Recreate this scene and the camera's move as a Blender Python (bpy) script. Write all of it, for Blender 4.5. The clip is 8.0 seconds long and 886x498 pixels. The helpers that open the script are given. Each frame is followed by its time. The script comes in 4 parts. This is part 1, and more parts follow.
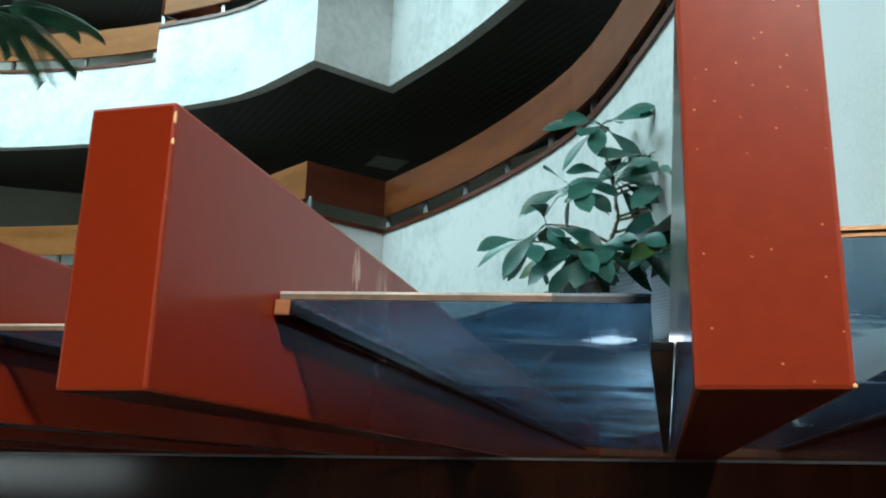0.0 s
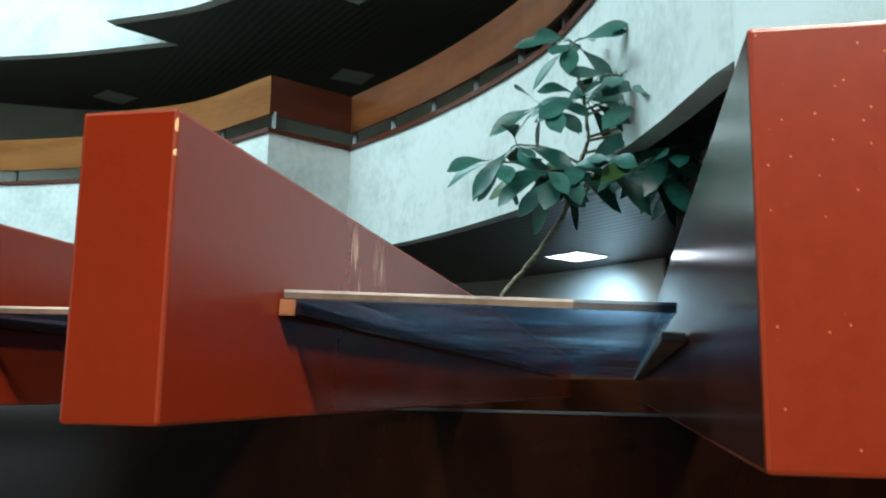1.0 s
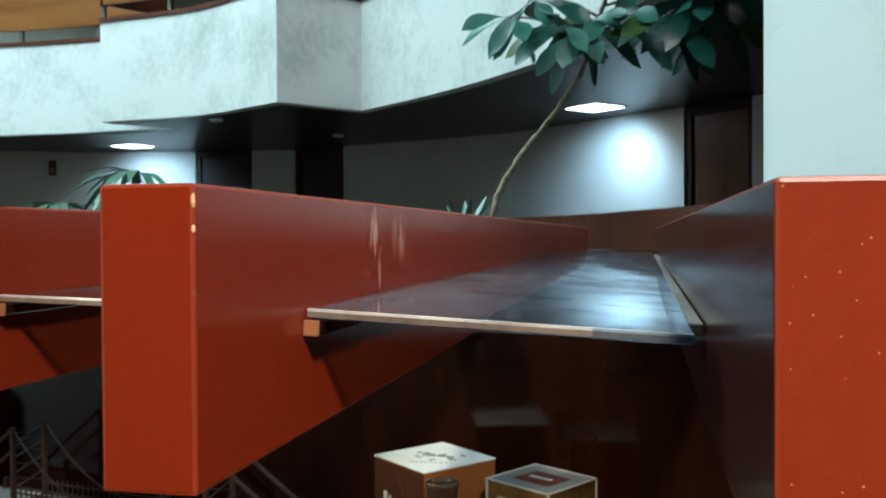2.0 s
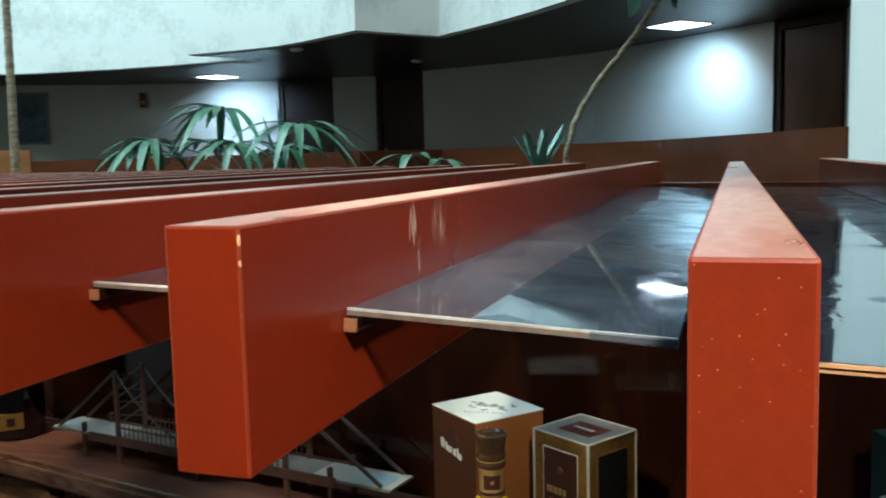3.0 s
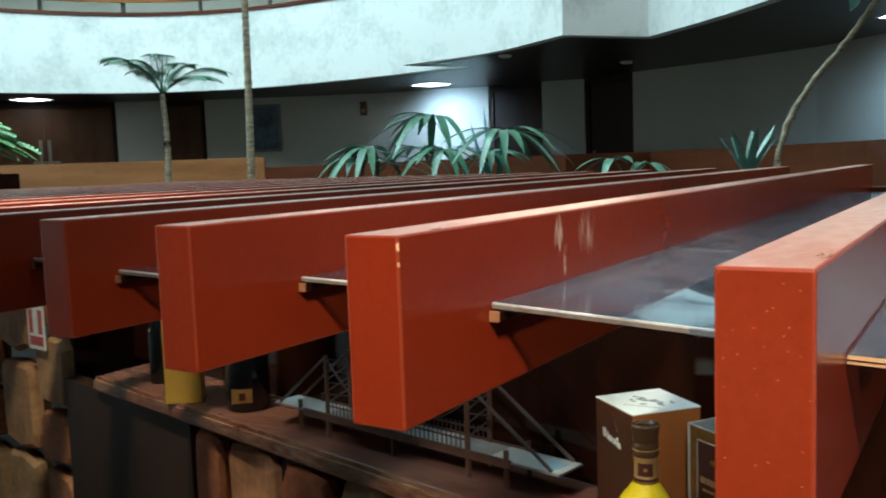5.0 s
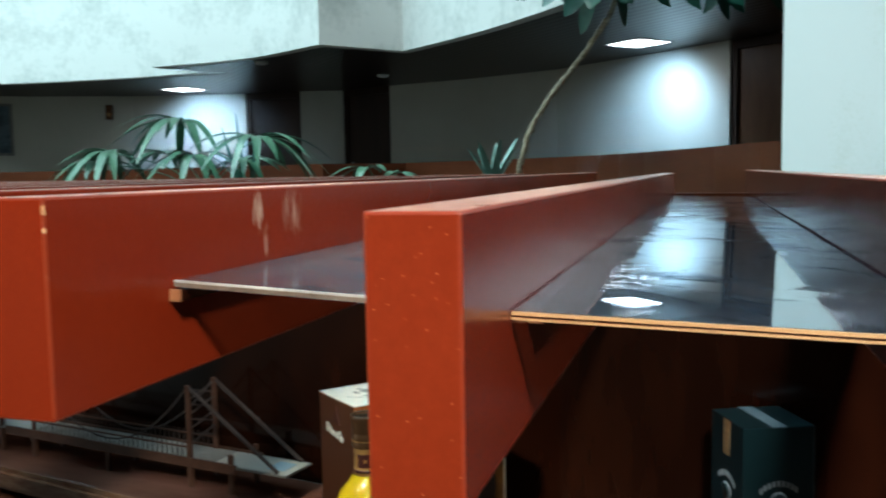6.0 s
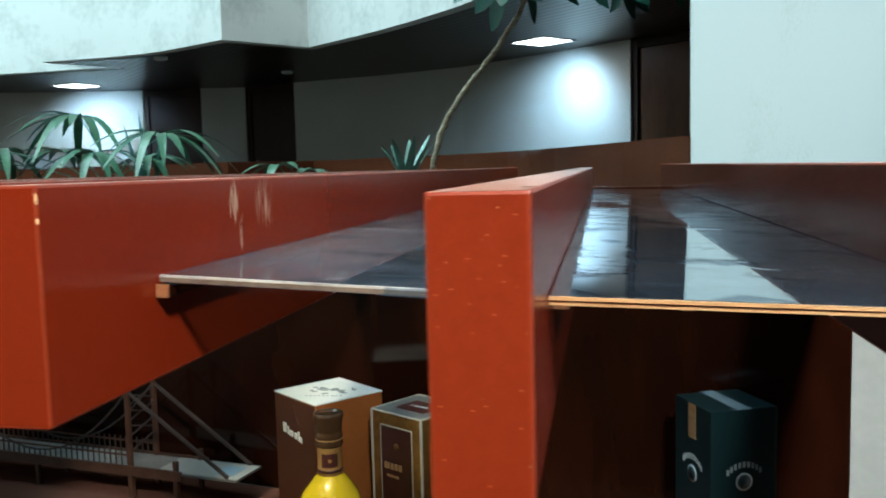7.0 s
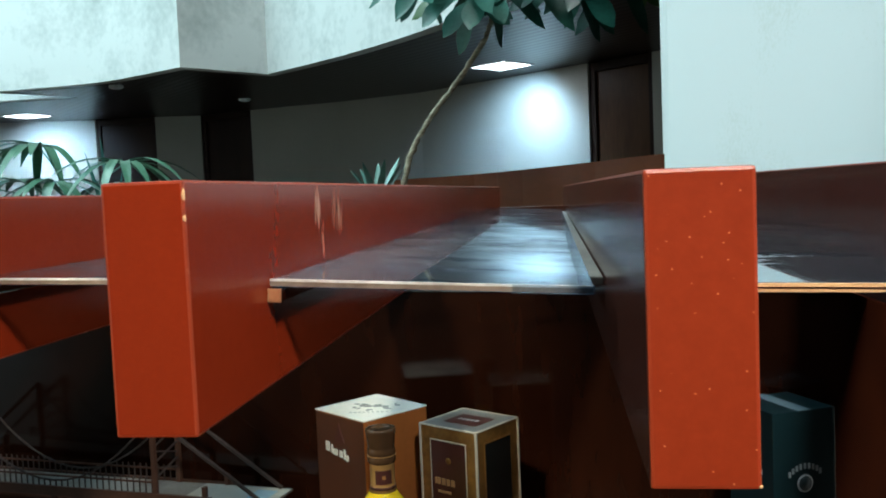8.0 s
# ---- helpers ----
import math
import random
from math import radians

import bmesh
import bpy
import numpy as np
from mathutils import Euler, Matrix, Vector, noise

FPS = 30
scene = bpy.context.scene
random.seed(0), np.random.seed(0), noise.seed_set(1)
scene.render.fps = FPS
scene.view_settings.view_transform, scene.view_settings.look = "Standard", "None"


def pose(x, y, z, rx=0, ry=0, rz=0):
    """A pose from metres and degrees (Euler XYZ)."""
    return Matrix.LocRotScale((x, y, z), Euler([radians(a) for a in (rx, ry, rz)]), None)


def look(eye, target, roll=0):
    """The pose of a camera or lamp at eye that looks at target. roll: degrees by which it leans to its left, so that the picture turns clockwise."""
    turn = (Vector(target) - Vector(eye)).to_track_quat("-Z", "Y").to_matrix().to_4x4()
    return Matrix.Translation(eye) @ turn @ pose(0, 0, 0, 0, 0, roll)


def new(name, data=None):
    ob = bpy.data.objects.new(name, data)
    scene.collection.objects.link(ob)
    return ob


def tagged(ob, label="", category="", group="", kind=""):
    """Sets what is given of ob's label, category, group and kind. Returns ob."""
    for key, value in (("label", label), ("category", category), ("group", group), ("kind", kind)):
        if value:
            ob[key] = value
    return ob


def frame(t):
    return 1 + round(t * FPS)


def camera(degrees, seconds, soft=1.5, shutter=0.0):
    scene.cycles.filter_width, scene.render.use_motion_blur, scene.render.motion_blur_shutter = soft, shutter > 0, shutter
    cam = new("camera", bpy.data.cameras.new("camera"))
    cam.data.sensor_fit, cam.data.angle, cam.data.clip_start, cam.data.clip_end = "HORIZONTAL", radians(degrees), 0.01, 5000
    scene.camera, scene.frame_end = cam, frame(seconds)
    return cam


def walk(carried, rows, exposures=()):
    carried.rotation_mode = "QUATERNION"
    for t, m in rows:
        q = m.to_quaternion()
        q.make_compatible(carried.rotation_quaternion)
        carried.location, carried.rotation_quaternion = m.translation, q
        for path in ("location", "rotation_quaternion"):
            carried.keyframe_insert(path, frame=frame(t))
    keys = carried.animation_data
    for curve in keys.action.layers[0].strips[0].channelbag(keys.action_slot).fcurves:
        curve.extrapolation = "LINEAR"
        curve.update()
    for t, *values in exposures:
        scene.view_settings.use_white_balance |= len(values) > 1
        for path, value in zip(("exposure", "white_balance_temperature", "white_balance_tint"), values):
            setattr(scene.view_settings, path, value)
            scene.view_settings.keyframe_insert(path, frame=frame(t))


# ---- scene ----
cam = camera(53.9, 8.0, soft=1.9, shutter=0.4)
PATH = [
    (0, (0.345, -0.443, 1.277), (-0.132, 1.43, 1.79), 1.4),
    (0.5, (0.321, -0.447, 1.306), (-0.116, 1.459, 1.726), 1.1),
    (1, (0.306, -0.435, 1.344), (-0.099, 1.497, 1.663), 0.9),
    (1.5, (0.296, -0.431, 1.409), (-0.107, 1.522, 1.569), 0.4),
    (2.8, (0.359, -0.501, 1.534), (-0.232, 1.397, 1.321), -1.4),
    (3, (0.378, -0.514, 1.543), (-0.254, 1.372, 1.333), -1.4),
    (3.5, (0.433, -0.552, 1.554), (-0.456, 1.226, 1.334), -2.4),
    (4, (0.467, -0.601, 1.561), (-0.58, 1.09, 1.355), -2.4),
    (4.2, (0.478, -0.629, 1.564), (-0.644, 1.015, 1.365), -2.4),
    (5.5, (0.522, -0.618, 1.548), (-0.361, 1.167, 1.367), -1.3),
    (6, (0.549, -0.555, 1.514), (-0.026, 1.353, 1.338), -1.0),
    (6.5, (0.555, -0.547, 1.504), (0.082, 1.387, 1.317), -1.0),
    (7, (0.455, -0.557, 1.505), (0.095, 1.402, 1.32), -1.4),
    (7.5, (0.35, -0.564, 1.49), (0.079, 1.412, 1.338), -2.8),
    (8, (0.308, -0.566, 1.484), (0.055, 1.414, 1.355), -2.4),
]
walk(cam, [(t, look(e, g, r)) for t, e, g, r in PATH],
     [(t, ev, 6100, 10) for t, ev in ((0, -0.24), (0.5, -0.13), (1.5, -0.06), (3.0, -0.04), (4.0, 0.0), (5.5, 0.04), (8, 0.04))])

# ---- light ----
scene.view_settings.exposure = 0.0
world = bpy.data.worlds.new("sky")
scene.world = world
world.use_nodes = True
wn = world.node_tree.nodes
sky = wn.new("ShaderNodeTexSky")
sky.sky_type, sky.sun_disc = "NISHITA", False
sky.sun_elevation, sky.sun_rotation = radians(43), radians(150)
world.node_tree.links.new(sky.outputs[0], wn["Background"].inputs[0])
wn["Background"].inputs[1].default_value = 0.10


def area_lamp(name, eye, target, sx, sy, watts, colour):
    d = bpy.data.lights.new(name, "AREA")
    d.shape, d.size, d.size_y, d.energy, d.color = "RECTANGLE", sx, sy, watts, colour
    ob = new(name, d)
    ob.matrix_world = look(eye, target)
    return ob


# daylight through unseen openings: roof over the planter, counter light well, glazed lobby end
area_lamp("roof_daylight", (-10.0, 3.5, 12.95), (-10.0, 3.5, 0), 7.8, 12.6, 3400, (0.69, 1.0, 0.995))
area_lamp("counter_daylight", (-0.5, 0.5, 12.95), (-0.5, 0.5, 0), 6.8, 3.8, 600, (0.97, 1.0, 0.93))
area_lamp("front_daylight", (-21.95, -8.0, 1.75), (0, -8.0, 1.75), 7.8, 1.7, 130, (0.86, 1.0, 0.97))


def lamp_spot(eye, target, watts, colour=(0.44, 0.73, 1.0), cone=125, soft=0.12):
    d = bpy.data.lights.new("aimed_spot", "SPOT")
    d.energy, d.color, d.spot_size, d.spot_blend, d.shadow_soft_size = watts, colour, radians(cone), 1.0, soft
    ob = new("aimed_spot", d)
    ob.matrix_world = look(eye, target)


# the two lit corridor panels
lamp_spot((-0.30, 11.75, 3.10), (-0.02, 12.75, 1.80), 200)
lamp_spot((-9.15, 14.5, 3.10), (-9.3, 15.6, 1.9), 220)
# unseen lobby downlight above and behind, placed from the shelf-edge shadows
lamp_spot((1.05, -1.67, 3.26), (0.26, 0.40, 1.18), 770, (1.0, 0.94, 0.82), 45, 0.18)
# added warm fill on the cartons, with no lamp there to stand for
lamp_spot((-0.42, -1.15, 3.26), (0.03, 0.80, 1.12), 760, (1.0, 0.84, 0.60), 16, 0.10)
# added warm fill for the stones and left ledge, source unseen
lamp_spot((-1.35, 0.15, 3.26), (-1.85, 1.25, 0.75), 700, (1.0, 0.80, 0.55), 46, 0.10)


# ---- materials ----
def mat(name, c1, c2, rough=0.5, scale=6.0, fine=60.0, bump=0.1, stretch=(1, 1, 1), coat=0.0, metal=0.0, spots=None,
        rough2=None, spec=0.5, lo=0.35, hi=0.65):
    """Two colours mixed by a coarse and a fine noise; optional light chips; fine relief."""
    m = bpy.data.materials.new(name)
    m.use_nodes = True
    nt = m.node_tree
    n, l = nt.nodes, nt.links
    b = n["Principled BSDF"]
    tc, mp = n.new("ShaderNodeTexCoord"), n.new("ShaderNodeMapping")
    mp.inputs["Scale"].default_value = stretch
    l.new(tc.outputs["Object"], mp.inputs[0])
    a, f = n.new("ShaderNodeTexNoise"), n.new("ShaderNodeTexNoise")
    a.inputs["Scale"].default_value, a.inputs["Detail"].default_value = scale, 6
    f.inputs["Scale"].default_value, f.inputs["Detail"].default_value = fine, 4
    l.new(mp.outputs[0], a.inputs[0])
    l.new(mp.outputs[0], f.inputs[0])
    ad = n.new("ShaderNodeMath")
    ad.operation = "MULTIPLY_ADD"
    l.new(f.outputs[0], ad.inputs[0])
    ad.inputs[1].default_value = 0.35
    sub = n.new("ShaderNodeMath")
    sub.operation = "MULTIPLY_ADD"
    l.new(a.outputs[0], sub.inputs[0])
    sub.inputs[1].default_value, sub.inputs[2].default_value = 0.75, -0.05
    l.new(sub.outputs[0], ad.inputs[2])
    r = n.new("ShaderNodeValToRGB")
    r.color_ramp.elements[0].position, r.color_ramp.elements[1].position = lo, hi
    r.color_ramp.elements[0].color, r.color_ramp.elements[1].color = (*c1, 1), (*c2, 1)
    l.new(ad.outputs[0], r.inputs[0])
    out = r.outputs[0]
    if spots:
        v = n.new("ShaderNodeTexVoronoi")
        v.inputs["Scale"].default_value = spots[1]
        l.new(tc.outputs["Object"], v.inputs[0])
        k = n.new("ShaderNodeValToRGB")
        k.color_ramp.elements[0].position, k.color_ramp.elements[1].position = spots[2], spots[2] * 1.4
        k.color_ramp.elements[0].color, k.color_ramp.elements[1].color = (1, 1, 1, 1), (0, 0, 0, 1)
        l.new(v.outputs["Distance"], k.inputs[0])
        mx = n.new("ShaderNodeMix")
        mx.data_type = "RGBA"
        l.new(k.outputs[0], mx.inputs[0])
        l.new(out, mx.inputs[6])
        mx.inputs[7].default_value = (*spots[0], 1)
        out = mx.outputs[2]
    l.new(out, b.inputs["Base Color"])
    if rough2 is not None:
        rr = n.new("ShaderNodeMapRange")
        rr.inputs[3].default_value, rr.inputs[4].default_value = rough, rough2
        rr.inputs[1].default_value, rr.inputs[2].default_value = 0.3, 0.7
        l.new(a.outputs[0], rr.inputs[0])
        l.new(rr.outputs[0], b.inputs["Roughness"])
    else:
        b.inputs["Roughness"].default_value = rough
    b.inputs["Metallic"].default_value = metal
    b.inputs["Coat Weight"].default_value = coat
    b.inputs["Coat Roughness"].default_value = 0.12
    b.inputs["Specular IOR Level"].default_value = spec
    if bump:
        bp = n.new("ShaderNodeBump")
        bp.inputs["Strength"].default_value, bp.inputs["Distance"].default_value = bump, 0.004
        l.new(ad.outputs[0], bp.inputs["Height"])
        l.new(bp.outputs[0], b.inputs["Normal"])
    return m


def glow(name, colour, strength):
    m = bpy.data.materials.new(name)
    m.use_nodes = True
    b = m.node_tree.nodes["Principled BSDF"]
    b.inputs["Base Color"].default_value = (0.9, 0.9, 0.9, 1)
    b.inputs["Emission Color"].default_value = (*colour, 1)
    b.inputs["Emission Strength"].default_value = strength
    return m


RED = mat("red_paint", (0.158, 0.0135, 0.003), (0.212, 0.022, 0.005), 0.20, 3.0, 90, 0.0, rough2=0.27, spec=0.36, lo=0.12, hi=0.88)
WORN = mat("worn_red_edge", (0.22, 0.026, 0.006), (0.66, 0.38, 0.22), 0.40, 14.0, 90, 0.2, lo=0.60, hi=0.74)
REDCHIP = mat("chipped_red_paint", (0.158, 0.0150, 0.0035), (0.210, 0.024, 0.006), 0.3, 3.0, 90, 0.0, spots=((0.50, 0.20, 0.10), 150, 0.062), spec=0.36)
# rubbed, chipped tops; base colour also paled to carry their grazing sheen
TOPRED = mat("rubbed_sheen_top", (0.33, 0.125, 0.080), (0.68, 0.52, 0.44), 0.24, 7.0, 70, 0.04, stretch=(1, 0.35, 1), rough2=0.42, spec=0.8, lo=0.40, hi=0.74,
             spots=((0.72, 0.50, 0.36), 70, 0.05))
# darker, glossier colour on the -x faces of the beams
DARKSIDE = mat("dark_glossy_side", (0.040, 0.013, 0.010), (0.062, 0.019, 0.014), 0.12, 2.0, 25, 0.0, stretch=(1, 0.4, 3), rough2=0.2)
ENDGRAIN = mat("end_grain", (0.17, 0.058, 0.020), (0.27, 0.10, 0.036), 0.6, 30, 200, 0.3)


def scuffed(base, patches):
    """A copy of a paint, rubbed pale in fuzzy upright streaks inside the given spots: centre, half-size, strength."""
    m = base.copy()
    m.name = "scuffed_red_paint"
    n, l = m.node_tree.nodes, m.node_tree.links
    b = n["Principled BSDF"]
    tc, st, nz = n.new("ShaderNodeTexCoord"), n.new("ShaderNodeMapping"), n.new("ShaderNodeTexNoise")
    st.inputs["Scale"].default_value = (1, 1, 0.16)
    nz.inputs["Scale"].default_value, nz.inputs["Detail"].default_value, nz.inputs["Distortion"].default_value = 210, 4, 0.5
    l.new(tc.outputs["Object"], st.inputs[0])
    l.new(st.outputs[0], nz.inputs[0])
    colour = b.inputs["Base Color"].links[0].from_socket
    for centre, half, lo, hi, tone in patches:
        mp, gr = n.new("ShaderNodeMapping"), n.new("ShaderNodeTexGradient")
        gr.gradient_type = "SPHERICAL"
        mp.inputs["Scale"].default_value = tuple(1 / h for h in half)
        mp.inputs["Location"].default_value = tuple(-c / h for c, h in zip(centre, half))
        l.new(tc.outputs["Object"], mp.inputs[0])
        l.new(mp.outputs[0], gr.inputs[0])
        ad, rg_, mx = n.new("ShaderNodeMath"), n.new("ShaderNodeMapRange"), n.new("ShaderNodeMix")
        ad.operation = "MULTIPLY_ADD"
        l.new(gr.outputs["Fac"], ad.inputs[0])
        ad.inputs[1].default_value = 0.28
        l.new(nz.outputs[0], ad.inputs[2])
        rg_.inputs[1].default_value, rg_.inputs[2].default_value = lo, hi
        l.new(ad.outputs[0], rg_.inputs[0])
        fade = n.new("ShaderNodeMapRange")
        fade.inputs[1].default_value, fade.inputs[2].default_value = 0.0, 0.35
        l.new(gr.outputs["Fac"], fade.inputs[0])
        l.new(rg_.outputs[0], fade.inputs[4])
        mx.data_type = "RGBA"
        l.new(fade.outputs[0], mx.inputs[0])
        l.new(colour, mx.inputs[6])
        mx.inputs[7].default_value = (*tone, 1)
        colour = mx.outputs[2]
    l.new(colour, b.inputs["Base Color"])
    return m


REDSCUFF = scuffed(RED, [((0.06, 0.338, -0.030), (0.03, 0.020, 0.046), 0.64, 0.74, (0.46, 0.27, 0.19)),
                         ((0.06, 0.352, -0.055), (0.03, 0.010, 0.030), 0.64, 0.74, (0.42, 0.22, 0.15)),
                         ((0.06, 0.425, -0.034), (0.03, 0.034, 0.040), 0.56, 0.95, (0.42, 0.24, 0.17))])
CHIP = mat("bare_chipped_wood", (0.62, 0.33, 0.13), (0.8, 0.5, 0.25), 0.6, 30, 200, 0.3)


def smoked_glass(name, wet):
    """Tinted sheet under a patchy film of dust that also lets light through; mirror-like gloss, wrinkled where wet."""
    m = bpy.data.materials.new(name)
    m.use_nodes = True
    n, l = m.node_tree.nodes, m.node_tree.links
    n.remove(n["Principled BSDF"])
    tc = n.new("ShaderNodeTexCoord")

    def noise(scale, detail, distortion=0.0):
        t = n.new("ShaderNodeTexNoise")
        t.inputs["Scale"].default_value, t.inputs["Detail"].default_value, t.inputs["Distortion"].default_value = scale, detail, distortion
        l.new(tc.outputs["Object"], t.inputs[0])
        return t.outputs[0]

    def spread(value, lo, hi, a, b):
        r = n.new("ShaderNodeMapRange")
        for k, v in enumerate((lo, hi, a, b)):
            r.inputs[k + 1].default_value = v
        l.new(value, r.inputs[0])
        return r.outputs[0]

    def sums(op, a, b, c=None):
        t = n.new("ShaderNodeMath")
        t.operation = op
        for k, v in enumerate((a, b, c)):
            if v is None:
                continue
            if isinstance(v, (int, float)):
                t.inputs[k].default_value = v
            else:
                l.new(v, t.inputs[k])
        return t.outputs[0]

    def blend(f, a, b):
        t = n.new("ShaderNodeMixShader")
        if isinstance(f, float):
            t.inputs[0].default_value = f
        else:
            l.new(f, t.inputs[0])
        l.new(a.outputs[0], t.inputs[1])
        l.new(b.outputs[0], t.inputs[2])
        return t

    tr, df, tl, gl = (n.new("ShaderNodeBsdf" + k) for k in ("Transparent", "Diffuse", "Translucent", "Glossy"))
    lw = n.new("ShaderNodeLayerWeight")
    lw.inputs[0].default_value = 0.5
    gloss = sums("MULTIPLY_ADD", sums("POWER", lw.outputs["Facing"], 3.4), 0.95, 0.05)
    if not wet:
        gloss = sums("MULTIPLY", gloss, spread(noise(6.5, 9, 0.5), 0.40, 0.62, 1.0, 0.42))
    tr.inputs[0].default_value = (0.76, 0.84, 0.89, 1)
    df.inputs[0].default_value = (0.22, 0.24, 0.28, 1)
    tl.inputs[0].default_value = (0.09, 0.30, 0.58, 1)
    # dried spills dull the gloss
    spill = n.new("ShaderNodeValToRGB")
    spill.color_ramp.elements[0].position, spill.color_ramp.elements[1].position = 0.57, 0.66
    spill.color_ramp.elements[0].color, spill.color_ramp.elements[1].color = (0.90, 0.96, 1.0, 1), (0.42, 0.47, 0.54, 1)
    l.new(noise(13.0, 6, 0.8), spill.inputs[0])
    l.new(spill.outputs[0], gl.inputs[0])
    l.new(spread(noise(7.0, 9, 2.5), 0.46, 0.62, 0.015, 0.06 if wet else 0.10), gl.inputs["Roughness"])
    coarse = noise(5.0, 8)
    film = sums("MULTIPLY_ADD", noise(55.0, 6), 0.14, spread(coarse, 0.38, 0.68, 0.05, 0.20 if wet else 0.32))
    body = blend(film, tr, blend(0.5, df, tl))
    # wrinkles in patches
    patch = spread(noise(4.0, 3, 0.6), 0.48, 0.56, 0.0, 7.0 if wet else 0.3)
    height = sums("MULTIPLY_ADD", sums("MULTIPLY", noise(52.0, 2, 0.8), patch), 0.6, sums("MULTIPLY", coarse, 0.25))
    bp = n.new("ShaderNodeBump")
    bp.inputs["Strength"].default_value, bp.inputs["Distance"].default_value = 0.08, 0.002
    l.new(height, bp.inputs["Height"])
    l.new(bp.outputs[0], gl.inputs["Normal"])
    l.new(blend(gloss, body, gl).outputs[0], n["Material Output"].inputs[0])
    return m


LAMINATE = smoked_glass("smoked_glass", False)
WETGLASS = smoked_glass("wet_smoked_glass", True)
PLY = mat("plywood_edge", (0.36, 0.18, 0.07), (0.52, 0.31, 0.14), 0.55, 8, 120, 0.2, stretch=(1, 1, 14))
DARK_EDGE = mat("brown_edge_strip", (0.07, 0.045, 0.032), (0.19, 0.14, 0.10), 0.4, 8, 120, 0.2)
# pale strip that paints the highlight along a shelf's top edge
BEAD = mat("pale_glint_bead", (0.26, 0.24, 0.22), (0.58, 0.55, 0.50), 0.35, 16, 120, 0.2)
PALE_EDGE = mat("worn_edge_strip", (0.16, 0.14, 0.12), (0.32, 0.285, 0.24), 0.4, 8, 120, 0.2)
SEALANT = mat("chipped_joint", (0.03, 0.035, 0.04), (0.50, 0.54, 0.56), 0.6, 12, 90, 0.2, lo=0.52, hi=0.72)
PANEL = mat("dark_varnished_wood", (0.010, 0.0026, 0.0012), (0.030, 0.0072, 0.0028), 0.08, 2.0, 30, 0.006, stretch=(1, 1, 0.25), rough2=0.15, spec=0.38)
LEDGE = mat("ledge_wood", (0.15, 0.052, 0.029), (0.28, 0.118, 0.075), 0.22, 3.0, 40, 0.06, stretch=(0.3, 1, 1))
CONCRETE = mat("painted_concrete", (0.50, 0.53, 0.51), (0.77, 0.78, 0.76), 0.8, 1.3, 11, 0.5, lo=0.27, hi=0.55)
PLASTER = mat("white_plaster", (0.79, 0.79, 0.73), (0.89, 0.89, 0.87), 0.75, 1.2, 60, 0.10, lo=0.30, hi=0.48)
# white plaster greyed: shade under the beams put into the colour
SHADEWALL = mat("shaded_white_plaster", (0.38, 0.43, 0.43), (0.46, 0.51, 0.51), 0.8, 1.2, 60, 0.08)
CORRWALL = mat("corridor_plaster", (0.58, 0.57, 0.49), (0.64, 0.63, 0.55), 0.8, 0.8, 40, 0.05)
CEIL = mat("dark_slatted_ceiling", (0.010, 0.005, 0.0035), (0.020, 0.011, 0.007), 0.34, 2, 30, 0.05, spec=0.28)
cn, cl = CEIL.node_tree.nodes, CEIL.node_tree.links
wv, wb_ = cn.new("ShaderNodeTexWave"), cn.new("ShaderNodeBump")
wv.inputs["Scale"].default_value = 3.2
wv.bands_direction = "DIAGONAL"
wb_.inputs["Strength"].default_value, wb_.inputs["Distance"].default_value = 0.13, 0.02
tcc = cn.new("ShaderNodeTexCoord")
cl.new(tcc.outputs["Object"], wv.inputs[0])
cl.new(wv.outputs["Fac"], wb_.inputs["Height"])
cl.new(wb_.outputs[0], cn["Principled BSDF"].inputs["Normal"])
RAIL = mat("rail_wood", (0.20, 0.068, 0.016), (0.31, 0.118, 0.034), 0.42, 1.5, 14, 0.06, stretch=(0.4, 0.4, 3), spec=0.15)
# darker copy of the rail wood, carrying the first sweep's shade as colour
RAILSHADE = mat("shaded_rail_wood", (0.12, 0.030, 0.007), (0.20, 0.058, 0.015), 0.36, 1.5, 14, 0.06, stretch=(0.4, 0.4, 3), spec=0.3)
# darker, redder colour for the recess boards and the copings
RAILRED = mat("dark_red_rail", (0.075, 0.017, 0.008), (0.12, 0.028, 0.013), 0.3, 1.5, 14, 0.06, stretch=(0.4, 0.4, 3))
PARAPET = mat("parapet_wood", (0.062, 0.0165, 0.007), (0.104, 0.030, 0.012), 0.32, 1.5, 18, 0.06, stretch=(0.4, 0.4, 3), spec=0.25)
PARALT = mat("honey_parapet_wood", (0.19, 0.070, 0.024), (0.29, 0.115, 0.042), 0.35, 1.5, 18, 0.06, stretch=(0.4, 0.4, 3))
DOOR = mat("dark_door_wood", (0.022, 0.010, 0.006), (0.042, 0.020, 0.011), 0.55, 1.5, 20, 0.05, stretch=(2, 2, 0.3), spec=0.2)
FLOOR = mat("dark_floor", (0.05, 0.04, 0.033), (0.08, 0.065, 0.055), 0.35, 2, 40, 0.05)
METAL = mat("grey_metal", (0.22, 0.22, 0.21), (0.3, 0.3, 0.29), 0.35, 8, 60, 0.02, metal=0.8)
OUTER = mat("brown_cladding", (0.09, 0.06, 0.045), (0.16, 0.11, 0.08), 0.6, 1, 12, 0.1)
LAMPGLOW = glow("lamp_diffuser", (0.86, 0.95, 1.0), 9.0)


